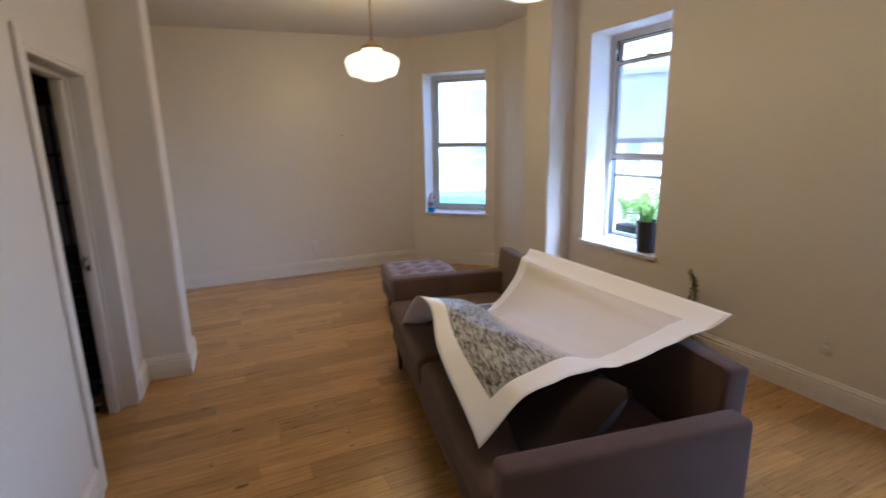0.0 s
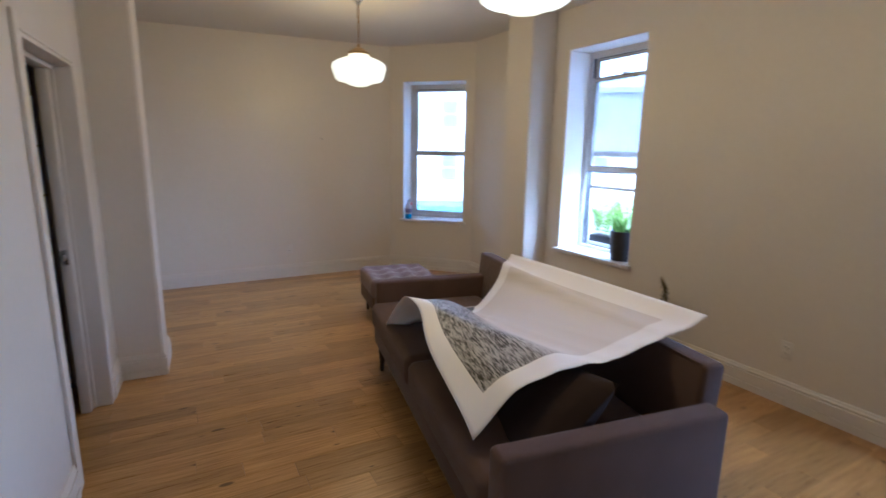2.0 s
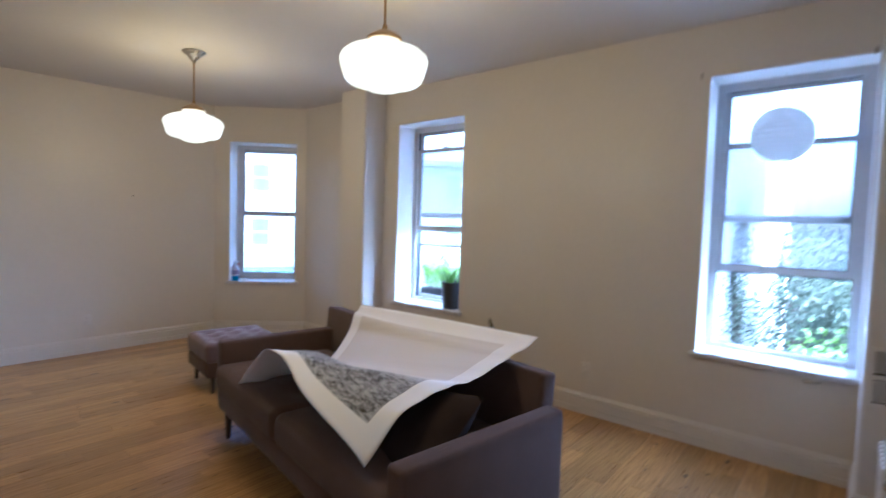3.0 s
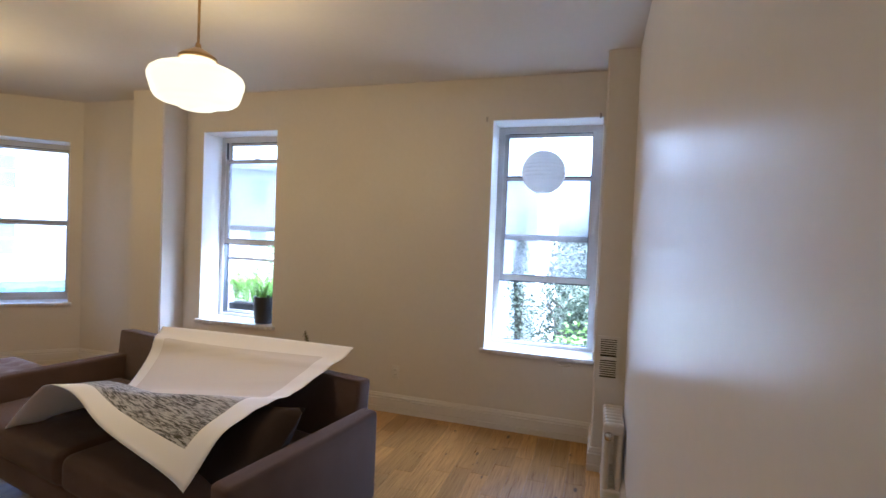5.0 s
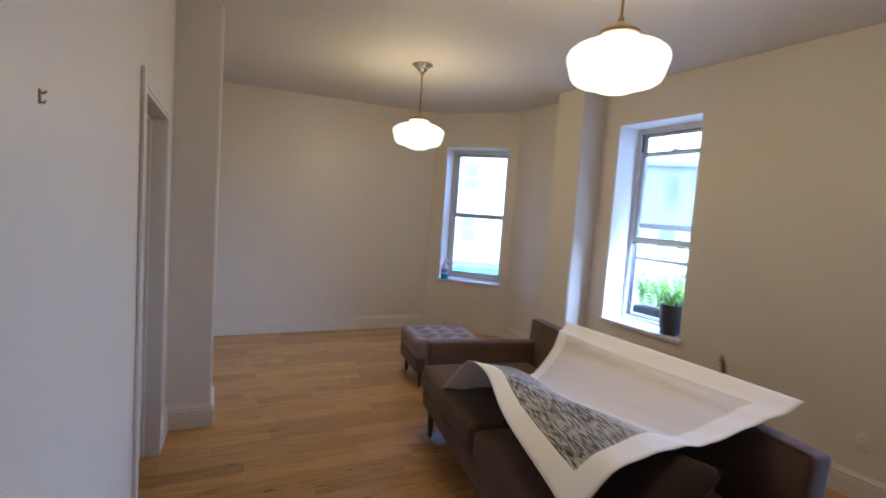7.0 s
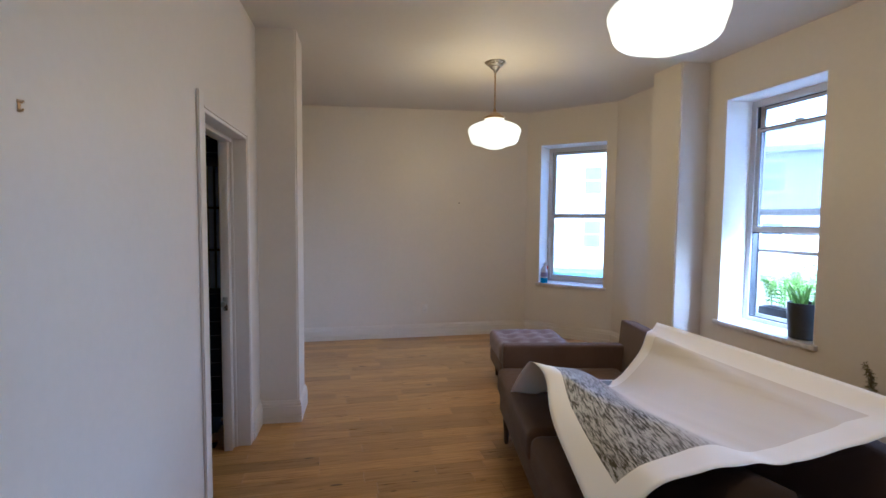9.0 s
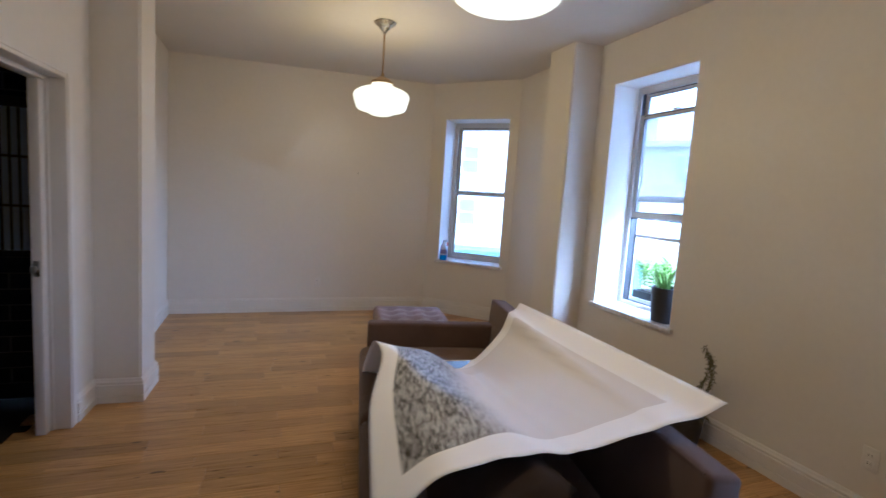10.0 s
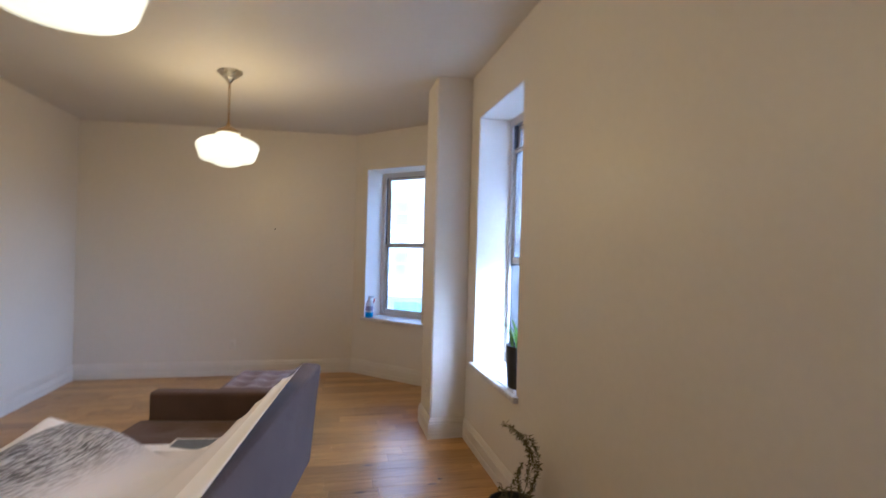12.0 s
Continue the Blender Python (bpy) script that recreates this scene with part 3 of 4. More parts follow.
# ---- pendant lamps ----
def pendant(x, y, low):
    top = ceiling_at(x)
    m = pose(x, y, top)
    lamp = thing("pendant_lamp", m, "lit opal glass schoolhouse pendant on a brass rod", "pendant lamp", "schoolhouse pendants")
    z = low - top
    part("canopy", lathe([(0.086, -0.001), (0.091, -0.006), (0.090, -0.012), (0.078, -0.017), (0.070, -0.019), (0.068, -0.029), (0.050, -0.037), (0.046, -0.040), (0.044, -0.050), (0.026, -0.066), (0.018, -0.074), (0.011, -0.092)]), NICKEL, lamp, "brushed nickel ceiling canopy")
    part("rod", lathe([(0.0068, -0.085), (0.0068, z + 0.31)], 12), BRASS, lamp, "thin brass rod")
    part("fitter", lathe([(0.012, z + 0.328), (0.016, z + 0.306), (0.036, z + 0.296), (0.064, z + 0.280), (0.090, z + 0.260), (0.092, z + 0.246), (0.086, z + 0.244)]), BRASS, lamp, "aged brass fitter cap")
    globe = part("shade", lathe([(0.083, z + 0.252), (0.086, z + 0.236), (0.096, z + 0.224), (0.150, z + 0.207), (0.195, z + 0.188), (0.219, z + 0.168),
                                 (0.227, z + 0.148), (0.226, z + 0.130), (0.205, z + 0.060), (0.197, z + 0.045), (0.180, z + 0.032),
                                 (0.135, z + 0.022), (0.106, z + 0.012), (0.078, z - 0.003), (0.040, z - 0.011), (0.004, z - 0.013)], 48), OPAL, lamp, "glowing opal glass shade")
    globe.visible_shadow = False
    bulb = new("bulb_light", bpy.data.lights.new("bulb_light", "POINT"))
    bulb.data.energy = LAMP_WATTS
    bulb.data.color = (1.0, 0.59, 0.18)
    bulb.data.shadow_soft_size = 0.19
    bulb.location = (x, y, low + 0.11)
    return lamp


pendant(1.552, 2.155, 2.163)
pendant(1.603, 4.470, 2.098)

# ---- sofa ----
SOFA = Matrix.Translation((0.962, 1.389, 0)) @ Matrix.Rotation(radians(-10.3), 4, "Z")
SL, SD = 2.30, 0.945
sofa = thing("sofa", SOFA, "mauve-brown velvet sofa with thin arms and dark legs", "sofa")


def puffy(x0, y0, z0, x1, y1, z1, r, crown=0.02, dimples=(), n=18):
    """A soft cushion: rounded block, crowned top, button dimples."""
    bm = soft_box(x0, y0, z0, x1, y1, z1, r, 4)
    for e_axis, lo, hi in ((0, x0, x1), (1, y0, y1)):
        for k in range(1, n):
            p = [0, 0, 0]
            q = [0, 0, 0]
            p[e_axis] = lo + (hi - lo) * k / n
            q[e_axis] = 1
            bmesh.ops.bisect_plane(bm, geom=bm.verts[:] + bm.edges[:] + bm.faces[:], plane_co=p, plane_no=q)
    for v in bm.verts:
        if v.co.z > (z0 + z1) / 2:
            fx = 1 - ((2 * v.co.x - x0 - x1) / (x1 - x0)) ** 2
            fy = 1 - ((2 * v.co.y - y0 - y1) / (y1 - y0)) ** 2
            v.co.z += crown * max(0, fx) * max(0, fy)
            for dx, dy, dd, dr in dimples:
                v.co.z -= dd * math.exp(-((v.co.x - dx) ** 2 + (v.co.y - dy) ** 2) / dr ** 2)
    return bm


bm = soft_box(0.0, 0.0, 0.17, 0.925, 0.105, 0.618, 0.022, 4)
for v in bm.verts:
    if v.co.z > 0.5:
        v.co.z += 0.016 * v.co.x
part("arm", bm, FABRIC, sofa)
part("arm", soft_box(0.035, SL - 0.105, 0.17, 0.95, SL, 0.615, 0.022, 4), FABRIC, sofa)
part("seat_base", soft_box(0.012, 0.10, 0.16, 0.93, SL - 0.10, 0.30, 0.02, 3), FABRIC, sofa)
mid = SL / 2
for ya, yb in ((0.108, mid - 0.003), (mid + 0.003, SL - 0.108)):
    tufts = [(dx, ya + (yb - ya) * f, 0.030, 0.060) for dx in (0.24, 0.52) for f in (0.2, 0.5, 0.8)]
    part("seat_cushion", puffy(-0.012, ya, 0.292, 0.84, yb, 0.468, 0.048, 0.024, tufts), FABRIC, sofa)
# back: leaning slab
bm = soft_box(0.0, 0.105, 0.0, 0.110, SL + 0.01, 0.60, 0.022, 4)
bmesh.ops.transform(bm, matrix=Matrix.Translation((0.838, 0, 0.18)) @ Matrix.Rotation(radians(5.0), 4, "Y"), verts=bm.verts[:])
part("backrest", bm, FABRIC, sofa)
for lx, ly in ((0.035, 0.25), (0.035, SL - 0.27), (0.84, 0.25), (0.84, SL - 0.27)):
    part("leg", lathe([(0.011, 0.0), (0.014, 0.01), (0.024, 0.165)], 14, pose(lx, ly, 0)), DARKWOOD, sofa, "tapered dark wood leg")


for ya in (0.012, 0.093, SL - 0.093, SL - 0.012):
    zt = 0.616 if ya < 1 else 0.612
    lift = 0.0152 if ya < 1 else 0.0
    x0 = 0.02 if ya < 1 else 0.055
    part("piping", tube([(x0 + 0.875 * k / 6, ya, zt - 0.004 + lift * (x0 + 0.875 * k / 6)) for k in range(7)], 0.0035, 8), FABRIC, sofa)
part("piping", tube([(0.890, 0.125 + (SL - 0.145) * k / 8, 0.774) for k in range(9)], 0.0035, 8), FABRIC, sofa)


def cushion(name, m, w, h, d, mat, label):
    """A loose pillow: two bulged faces meeting in a welted edge."""
    bm = bmesh.new()
    n = 16
    grid = {}
    for side in (1, -1):
        for i in range(n + 1):
            for j in range(n + 1):
                a, b = 2 * i / n - 1, 2 * j / n - 1
                edge = i in (0, n) or j in (0, n)
                if edge and side < 0:
                    grid[side, i, j] = grid[1, i, j]
                    continue
                bulge = ((1 - a ** 4) * (1 - b ** 4)) ** 0.55
                pinch = 1 - 0.05 * (1 - abs(a)) * abs(b) ** 3 - 0.05 * (1 - abs(b)) * abs(a) ** 3
                wob = 0.012 * noise.noise((a * 2.2 + 5 * side, b * 2.2, 1.7))
                grid[side, i, j] = bm.verts.new((a * w / 2 * pinch, side * (d / 2 * bulge + 0.006) + wob * bulge, b * h / 2 * pinch))
        for i in range(n):
            for j in range(n):
                bm.faces.new([grid[side, i + p, j + q] for p, q in ((0, 0), (1, 0), (1, 1), (0, 1))])
    ob = mesh_object(name, bm, mat)
    ob.matrix_world = m
    return tagged(ob, label, "cushion")


lie = Matrix.Translation((0.365, 0.435, 0.530)) @ Matrix.Rotation(radians(-9), 4, "X") @ Matrix(((0, -0.65, 0.76, 0), (1, 0, 0, 0), (0, 0.76, 0.65, 0), (0, 0, 0, 1)))
cushion("throw_pillow", SOFA @ lie, 0.64, 0.46, 0.155, CHARCOAL, "charcoal fabric pillow propped under the large print")


# ---- large print draped over the sofa ----
def smooth(x):
    x = max(0.0, min(1.0, x))
    return x * x * (3 - 2 * x)


def soft_min(k, *zs):
    return -k * math.log(sum(math.exp(-z / k) for z in zs))


def soft_max(k, *zs):
    return k * math.log(sum(math.exp(z / k) for z in zs))


def droop_at(r):
    """Lift of the sheet's near edge, from its tip up to the corner over the back."""
    knots = ((0, -0.020), (0.17, 0.048), (0.30, 0.034), (0.43, 0.004), (0.67, -0.004), (0.80, -0.020), (0.93, -0.045), (1.0, -0.038))
    for (r0, z0), (r1, z1) in zip(knots, knots[1:]):
        if r <= r1:
            return z0 + (z1 - z0) * smooth((r - r0) / (r1 - r0))
    return knots[-1][1]


SOFA_INV = SOFA.inverted()


def drape(s, r):
    """A point of the sheet: s along the sofa, r from its seat side up over the back. Three facets meet in a tent over the pillow, a curl climbs the back."""
    a, b = Vector((1.028, 1.655, 0)), Vector((2.092, 1.495, 0))
    c, d = Vector((1.270, 3.080, 0)), Vector((2.248, 3.093, 0))
    p = (a * (1 - s) + c * s) * (1 - r) + (b * (1 - s) + d * s) * r
    sag = max(0.0, 1 - ((s - 0.33) / 0.33) ** 2)
    front = 0.580 + 0.205 * s + 0.37 * r - 0.026 * math.exp(-(s + r) / 0.05) - 0.012 * sag * math.exp(-r / 0.35)
    inner = 0.915 - 0.24 * s - 0.382 * r
    far = 0.735 - 0.40 * r - (1.30 + 0.5 * r) * (s - 0.783 + 0.05 * r)
    tent = soft_min(0.010, front, inner, far) + 0.022 * smooth((r + 0.35 * s) / 0.22)
    fold = 0.55 + 0.04 * s
    low, top = 0.755 - 0.275 * s, 0.939 - 0.090 * s
    t = (r - fold) / (1 - fold)
    climb = low + ((top - low) * t ** (1.10 + 0.3 * s) if t > 0 else 0.35 * t)
    p.z = soft_max(0.030, tent, climb) - 0.010
    rest = soft_max(0.012, p.z, 0.500)
    p.z += (rest - p.z) * smooth((r - 0.08) / 0.12)
    p.z += 0.006 * math.sin(7 * s + 3 * r) * r * (1 - r)
    p.z += 0.050 * math.exp(-((s - 0.72) / 0.15) ** 2 - ((r - 0.28) / 0.16) ** 2)
    p.z += droop_at(r) * (math.exp(-s / 0.14) if r < 0.67 else (1 - s) ** 1.5)
    p.y -= 0.07 * 4 * r * (1 - r) * smooth((s - 0.72) / 0.28)
    depth = (SOFA_INV @ p).x
    if depth > 0.70:
        p.z = soft_max(0.016, p.z, 0.790 - 3.2 * max(0.0, 0.880 - depth) - 0.2 * max(0.0, depth - 0.96))
    p.x += 0.07 * math.exp(-((s - 0.66) / 0.18) ** 2) * (1 - r) ** 2
    return p


def sheet(name, fn, nu, nv, thick, mat):
    bm = bmesh.new()
    uv = bm.loops.layers.uv.new("UVMap")
    v = [[bm.verts.new(fn(i / nu, j / nv)) for j in range(nv + 1)] for i in range(nu + 1)]
    for i in range(nu):
        for j in range(nv):
            f = bm.faces.new((v[i][j], v[i][j + 1], v[i + 1][j + 1], v[i + 1][j]))
            for lp, (p, q) in zip(f.loops, ((0, 0), (0, 1), (1, 1), (1, 0))):
                lp[uv].uv = ((i + p) / nu, (j + q) / nv)
    me = bpy.data.meshes.new(name)
    bm.to_mesh(me)
    bm.free()
    me.materials.append(mat)
    me.shade_smooth()
    ob = new(name, me)
    sol = ob.modifiers.new("thickness", "SOLIDIFY")
    sol.thickness, sol.offset, sol.material_offset = thick, 0, 1
    ob.data.materials.append(PAPERBACK)
    return ob


tagged(sheet("photo_print", drape, 70, 60, 0.0012, PRINT), "large curled black-and-white photo print draped on the sofa", "print")

# ---- ottoman ----
OTT = Matrix.Translation((1.962, 4.480, 0)) @ Matrix.Rotation(radians(-9), 4, "Z")
ott = thing("ottoman", OTT, "square tufted mauve velvet ottoman on dark legs", "ottoman")
h, hy = 0.315, 0.300
tufts = [(dx, dy, 0.036, 0.058) for dx in (-0.17, 0, 0.17) for dy in (-0.16, 0, 0.16)]
part("seat_cushion", puffy(-h, -hy, 0.26, h, hy, 0.432, 0.045, 0.012, tufts, 26), LIT_VELVET, ott)
part("base", soft_box(-h + 0.01, -hy + 0.01, 0.14, h - 0.01, hy - 0.01, 0.27, 0.02, 3), FABRIC, ott)
for sx in (-1, 1):
    for sy in (-1, 1):
        part("leg", lathe([(0.011, 0.0), (0.014, 0.01), (0.022, 0.145)], 14, pose(sx * 0.245, sy * 0.235, 0)), DARKWOOD, ott, "tapered dark wood leg")
for dx, dy, _, _ in tufts:
    part("button", lathe([(0.012, -0.004), (0.011, 0.002), (0.006, 0.005), (0.001, 0.006)], 10, pose(dx, dy, 0.407)), LIT_VELVET, ott)


# ---- plants ----
def leaf_quads(bm, p, d, up, length, width):
    """One small folded leaf at p along d."""
    side = d.cross(up)
    if side.length < 1e-4:
        side = Vector((1, 0, 0))
    side.normalize()
    a = bm.verts.new(p)
    b = bm.verts.new(p + d * length * 0.5 + side * width * 0.5 + up * length * 0.06)
    c = bm.verts.new(p + d * length - up * length * 0.08)
    e = bm.verts.new(p + d * length * 0.5 - side * width * 0.5 + up * length * 0.06)
    bm.faces.new((a, b, c))
    bm.faces.new((a, c, e))


def fronds(rg, count, reach, height, leaflets, leaf, spread=1.0):
    """A tuft of arching fronds with paired leaflets, rooted at the origin."""
    bm = bmesh.new()
    for k in range(count):
        ang = rg.uniform(0, 2 * math.pi)
        rr, hh = reach * rg.uniform(0.35, 1.0) * spread, height * rg.uniform(0.6, 1.0)
        out = Vector((math.cos(ang), math.sin(ang), 0))
        root = Vector((rg.uniform(-0.03, 0.03), rg.uniform(-0.03, 0.03), 0))
        prev = root
        for i in range(1, leaflets + 1):
            f = i / leaflets
            p = root + out * rr * f ** 1.4 + Vector((0, 0, hh * math.sin(f * 1.9) / math.sin(1.9) if f < 1 else hh))
            d = (p - prev).normalized()
            side = d.cross(Vector((0, 0, 1)))
            if side.length > 1e-4:
                side.normalize()
                size = leaf * (0.5 + math.sin(math.pi * min(1, f * 0.9 + 0.1)))
                for sg in (1, -1):
                    leaf_quads(bm, p, (side * sg + d * 0.5).normalized(), Vector((0, 0, 1)), size, size * 0.32)
            w = side * 0.0012
            q = [bm.verts.new(prev - w), bm.verts.new(prev + w), bm.verts.new(p + w), bm.verts.new(p - w)]
            bm.faces.new(q)
            prev = p
    return bm


def plant_pot(name, m, r, height, label, pot_mat=POT):
    t = thing(name, m, label, "potted plant")
    part("pot", lathe([(r * 0.78, 0.0), (r * 0.84, 0.004), (r * 0.97, height * 0.55), (r, height), (r * 0.93, height), (r * 0.90, height * 0.86), (r * 0.1, height * 0.86)], 32), pot_mat, t)
    part("soil", lathe([(r * 0.90, height * 0.84), (r * 0.88, height * 0.885), (r * 0.3, height * 0.90), (0.002, height * 0.90)], 20), SOIL, t)
    return t


rg = random.Random(11)
def blades(rg, count, spread, low, high, width):
    """Upright strap leaves that curve outwards, rooted at the origin."""
    bm = bmesh.new()
    for k in range(count):
        ang, hh, rr = rg.uniform(0, 2 * math.pi), rg.uniform(low, high), rg.uniform(0.01, 0.09)
        out = Vector((math.cos(ang), math.sin(ang), 0))
        turn = rg.uniform(0, math.pi)
        side = Vector((math.cos(turn), math.sin(turn), 0))
        root = out * rg.uniform(0, spread)
        row = None
        for i in range(7):
            f = i / 6
            c = root + out * rr * f ** 2 + Vector((0, 0, hh * (f - 0.12 * f ** 3)))
            w = side * width * 0.5 * (0.45 + 1.1 * f - 1.5 * f ** 3)
            now = (bm.verts.new(c - w), bm.verts.new(c + w))
            if row:
                bm.faces.new((row[0], row[1], now[1], now[0]))
            row = now
    return bm


pot = plant_pot("potted_plant", pose(3.578, 3.262, 0.638), 0.102, 0.262, "matte black pot with upright green leaves on the marble sill")
part("foliage", blades(rg, 30, 0.07, 0.10, 0.21, 0.017), LEAF, pot).location = (0, 0, 0.225)

box = thing("window_box", pose(3.975, 3.60, 0.60), "black window box of bright green ferns outside", "planter")
part("trough", soft_box(-0.085, -0.30, 0, 0.085, 0.36, 0.15, 0.008, 2), POT, box)
part("soil", soft_box(-0.07, -0.285, 0.10, 0.07, 0.345, 0.155, 0.004, 1), SOIL, box)
for k in range(6):
    bm = fronds(rg, 14, 0.18, rg.uniform(0.22, 0.34), 14, 0.034) if k % 3 else blades(rg, 16, 0.06, 0.20, 0.36, 0.018)
    part("fern", bm, LEAF, box).location = (rg.uniform(-0.03, 0.03), -0.24 + 0.115 * k, 0.15)
bm = bmesh.new()
cube(bm, E_X + 0.36, 2.9, 0.52, E_X + 0.62, 4.15, 0.60)
structure("window_ledge", bm, RENDERED, "stone ledge outside the window")

dry = plant_pot("dried_plant", pose(3.315, 2.735, 0), 0.116, 0.212, "withered plant with leaning olive stems in a dark floor pot")
# each stem: root, bend and tip from the middle of the pot
STEMS = [((0.05, -0.02), (0.180, -0.10, 0.52), (-0.130, -0.190, 0.685)), ((0.04, 0.01), (0.150, -0.08, 0.46), (-0.060, -0.150, 0.640)),
         ((0.06, -0.01), (0.16, -0.07, 0.40), (0.045, -0.120, 0.590)), ((0.02, -0.04), (0.01, -0.08, 0.36), (0.000, -0.120, 0.450)),
         ((-0.02, -0.03), (-0.04, -0.06, 0.28), (-0.085, -0.110, 0.345)), ((-0.05, 0.0), (-0.06, -0.02, 0.24), (-0.070, -0.030, 0.330)),
         ((0.0, 0.04), (0.02, 0.05, 0.24), (0.050, 0.060, 0.300)), ((0.02, -0.05), (0.05, -0.07, 0.26), (0.080, -0.090, 0.330))]
for k, (root, bend, tip) in enumerate(STEMS):
    tall = k < 4
    r0, r1, r2 = Vector((*root, 0.185)), Vector(bend), Vector(tip)
    pts = []
    for i in range(17):
        f = i / 16
        wave = 0.006 * math.sin(7 * f + 2 * k)
        pts.append(r0 * (1 - f) ** 2 + r1 * 2 * f * (1 - f) + r2 * f * f + Vector((wave, -wave, 0)))
    bm = tube(pts, 0.0021 if tall else 0.0026, 6, 0.7)
    for i in range(150 if tall else 40):
        f = (0.25 + 0.75 * rg.random() ** 0.9 if tall else rg.uniform(0.3, 1.0)) * 16
        n = int(min(15, f))
        p = pts[n].lerp(pts[n + 1], f - n)
        d = Vector((rg.uniform(-1, 1), rg.uniform(-1, 1), rg.uniform(-0.9, 0.9))).normalized()
        leaf_quads(bm, p, d, Vector((0, 0, 1)), rg.uniform(0.010, 0.034), rg.uniform(0.005, 0.011))
    part("stem", bm, DRY, dry)
bm = bmesh.new()
for i in range(46):
    ang = rg.uniform(-1.7, 0.5)
    p = Vector((math.cos(ang), math.sin(ang), 0)) * rg.uniform(0.085, 0.122) + Vector((0, 0, rg.uniform(0.19, 0.222)))
    leaf_quads(bm, p, Vector((math.cos(ang) * 0.4, math.sin(ang) * 0.4, rg.uniform(-1, 0.2))).normalized(), Vector((0, 0, 1)), rg.uniform(0.02, 0.055), 0.010)
part("dead_leaves", bm, DRY, dry, "dark dead leaves hanging over the rim")

# ---- small things in the room ----
BLUE = material("blue_liquid", (0.06, 0.42, 0.80), 0.15, second=(0.08, 0.46, 0.82), thin=0.5)
CLEAR = material("frosted_plastic", (0.72, 0.74, 0.80), 0.25, second=(0.66, 0.68, 0.74), thin=0.5)
RED = material("red_plastic", (0.62, 0.06, 0.06), 0.35, thin=0.4)
NAVY = material("label_purple", (0.36, 0.35, 0.55), 0.4, thin=0.4)
spray = thing("spray_bottle", pose(2.872, 6.208, 0.674, 0, 0, 20) @ Matrix.Scale(1.18, 4), "clear cleaning spray bottle with blue liquid on the sill", "spray bottle")
part("liquid", lathe([(0.036, 0.0), (0.038, 0.006), (0.038, 0.055)], 20), BLUE, spray, "blue cleaning liquid")
part("bottle", lathe([(0.0375, 0.055), (0.038, 0.12), (0.034, 0.15), (0.018, 0.175), (0.014, 0.19)], 20), CLEAR, spray, "clear plastic bottle body")
part("label", lathe([(0.0386, 0.07), (0.0386, 0.115)], 20, close=False), NAVY, spray, "purple paper label")
bm = soft_box(-0.012, -0.009, 0.192, 0.046, 0.009, 0.214, 0.004, 2)
part("spray_head", bm, CLEAR, spray, "white trigger head")
part("trigger", soft_box(0.022, -0.007, 0.150, 0.032, 0.007, 0.192, 0.003, 2, pose(0, 0, 0, 0, 8, 0)), RED, spray, "red trigger")


def outlet(m):
    """A duplex socket on its wall plate; y is out of the wall."""
    o = thing("wall_outlet", m, "white plastic duplex electrical outlet on the wall", "outlet", "wall outlets")
    part("plate", soft_box(-0.036, 0.0, -0.058, 0.036, 0.006, 0.058, 0.003, 2), PLASTIC, o)
    for z in (-0.020, 0.020):
        s = part("socket", soft_box(-0.017, 0.006, z - 0.014, 0.017, 0.0085, z + 0.014, 0.002, 2), PLASTIC, o)
        for x in (-0.007, 0.006):
            part("slot", soft_box(x - 0.0012, 0.0085, z - 0.003, x + 0.0012, 0.0092, z + 0.006, 0.0003, 1), DARK, s)
    return o


first = outlet(pose(1.350, N_Y, 0.352, 0, 0, 180))
copy_thing(first, pose(E_X, 1.802, 0.356, 0, 0, 90))
copy_thing(first, SKEW @ pose(W_X, 2.080, 0.397, 0, 0, -90))
copy_thing(first, pose(3.195, 4.30, 0.36, 0, 0, 90))

# ---- smoke detector lying open on the floor ----
WHITEPLASTIC = material("white_plastic", (0.80, 0.79, 0.78), 0.4, second=(0.75, 0.74, 0.73), scale=12, detail_scale=120)
smoke = thing("smoke_detector", pose(0.018, 2.222, 0.0, 0, 0, -14), "white round smoke detector lying face down on the floor", "detector")
part("casing", lathe([(0.040, 0.0), (0.056, 0.004), (0.066, 0.014), (0.068, 0.028), (0.068, 0.036), (0.065, 0.039), (0.060, 0.040), (0.060, 0.037), (0.001, 0.036)], 40), WHITEPLASTIC, smoke)
rim = bmesh.new()
for x0, y0, x1, y1 in ((-0.014, -0.022, 0.030, -0.019), (-0.014, 0.019, 0.030, 0.022), (-0.014, -0.019, -0.011, 0.019)):
    cube(rim, x0, y0, 0.036, x1, y1, 0.043)
part("bay_rim", rim, WHITEPLASTIC, smoke)
part("label", soft_box(0.004, -0.017, 0.0362, 0.024, 0.018, 0.0405, 0.0005, 1), DARK, smoke, "dark printed label")
for k in range(4):
    part("print_bar", soft_box(0.007, -0.013 + 0.0075 * k, 0.0405, 0.021 - 0.004 * (k % 2), -0.010 + 0.0075 * k, 0.0409, 0.0001, 1), WHITEPLASTIC, smoke)
part("battery_cover", soft_box(0.026, -0.016, 0.036, 0.084, 0.020, 0.056, 0.008, 4), WHITEPLASTIC, smoke)
for x, y in ((-0.032, 0.020), (-0.036, -0.018)):
    part("screw_slot", soft_box(x - 0.007, y - 0.0015, 0.0362, x + 0.007, y + 0.0015, 0.0372, 0.0003, 1, pose(0, 0, 0)), DARK, smoke)

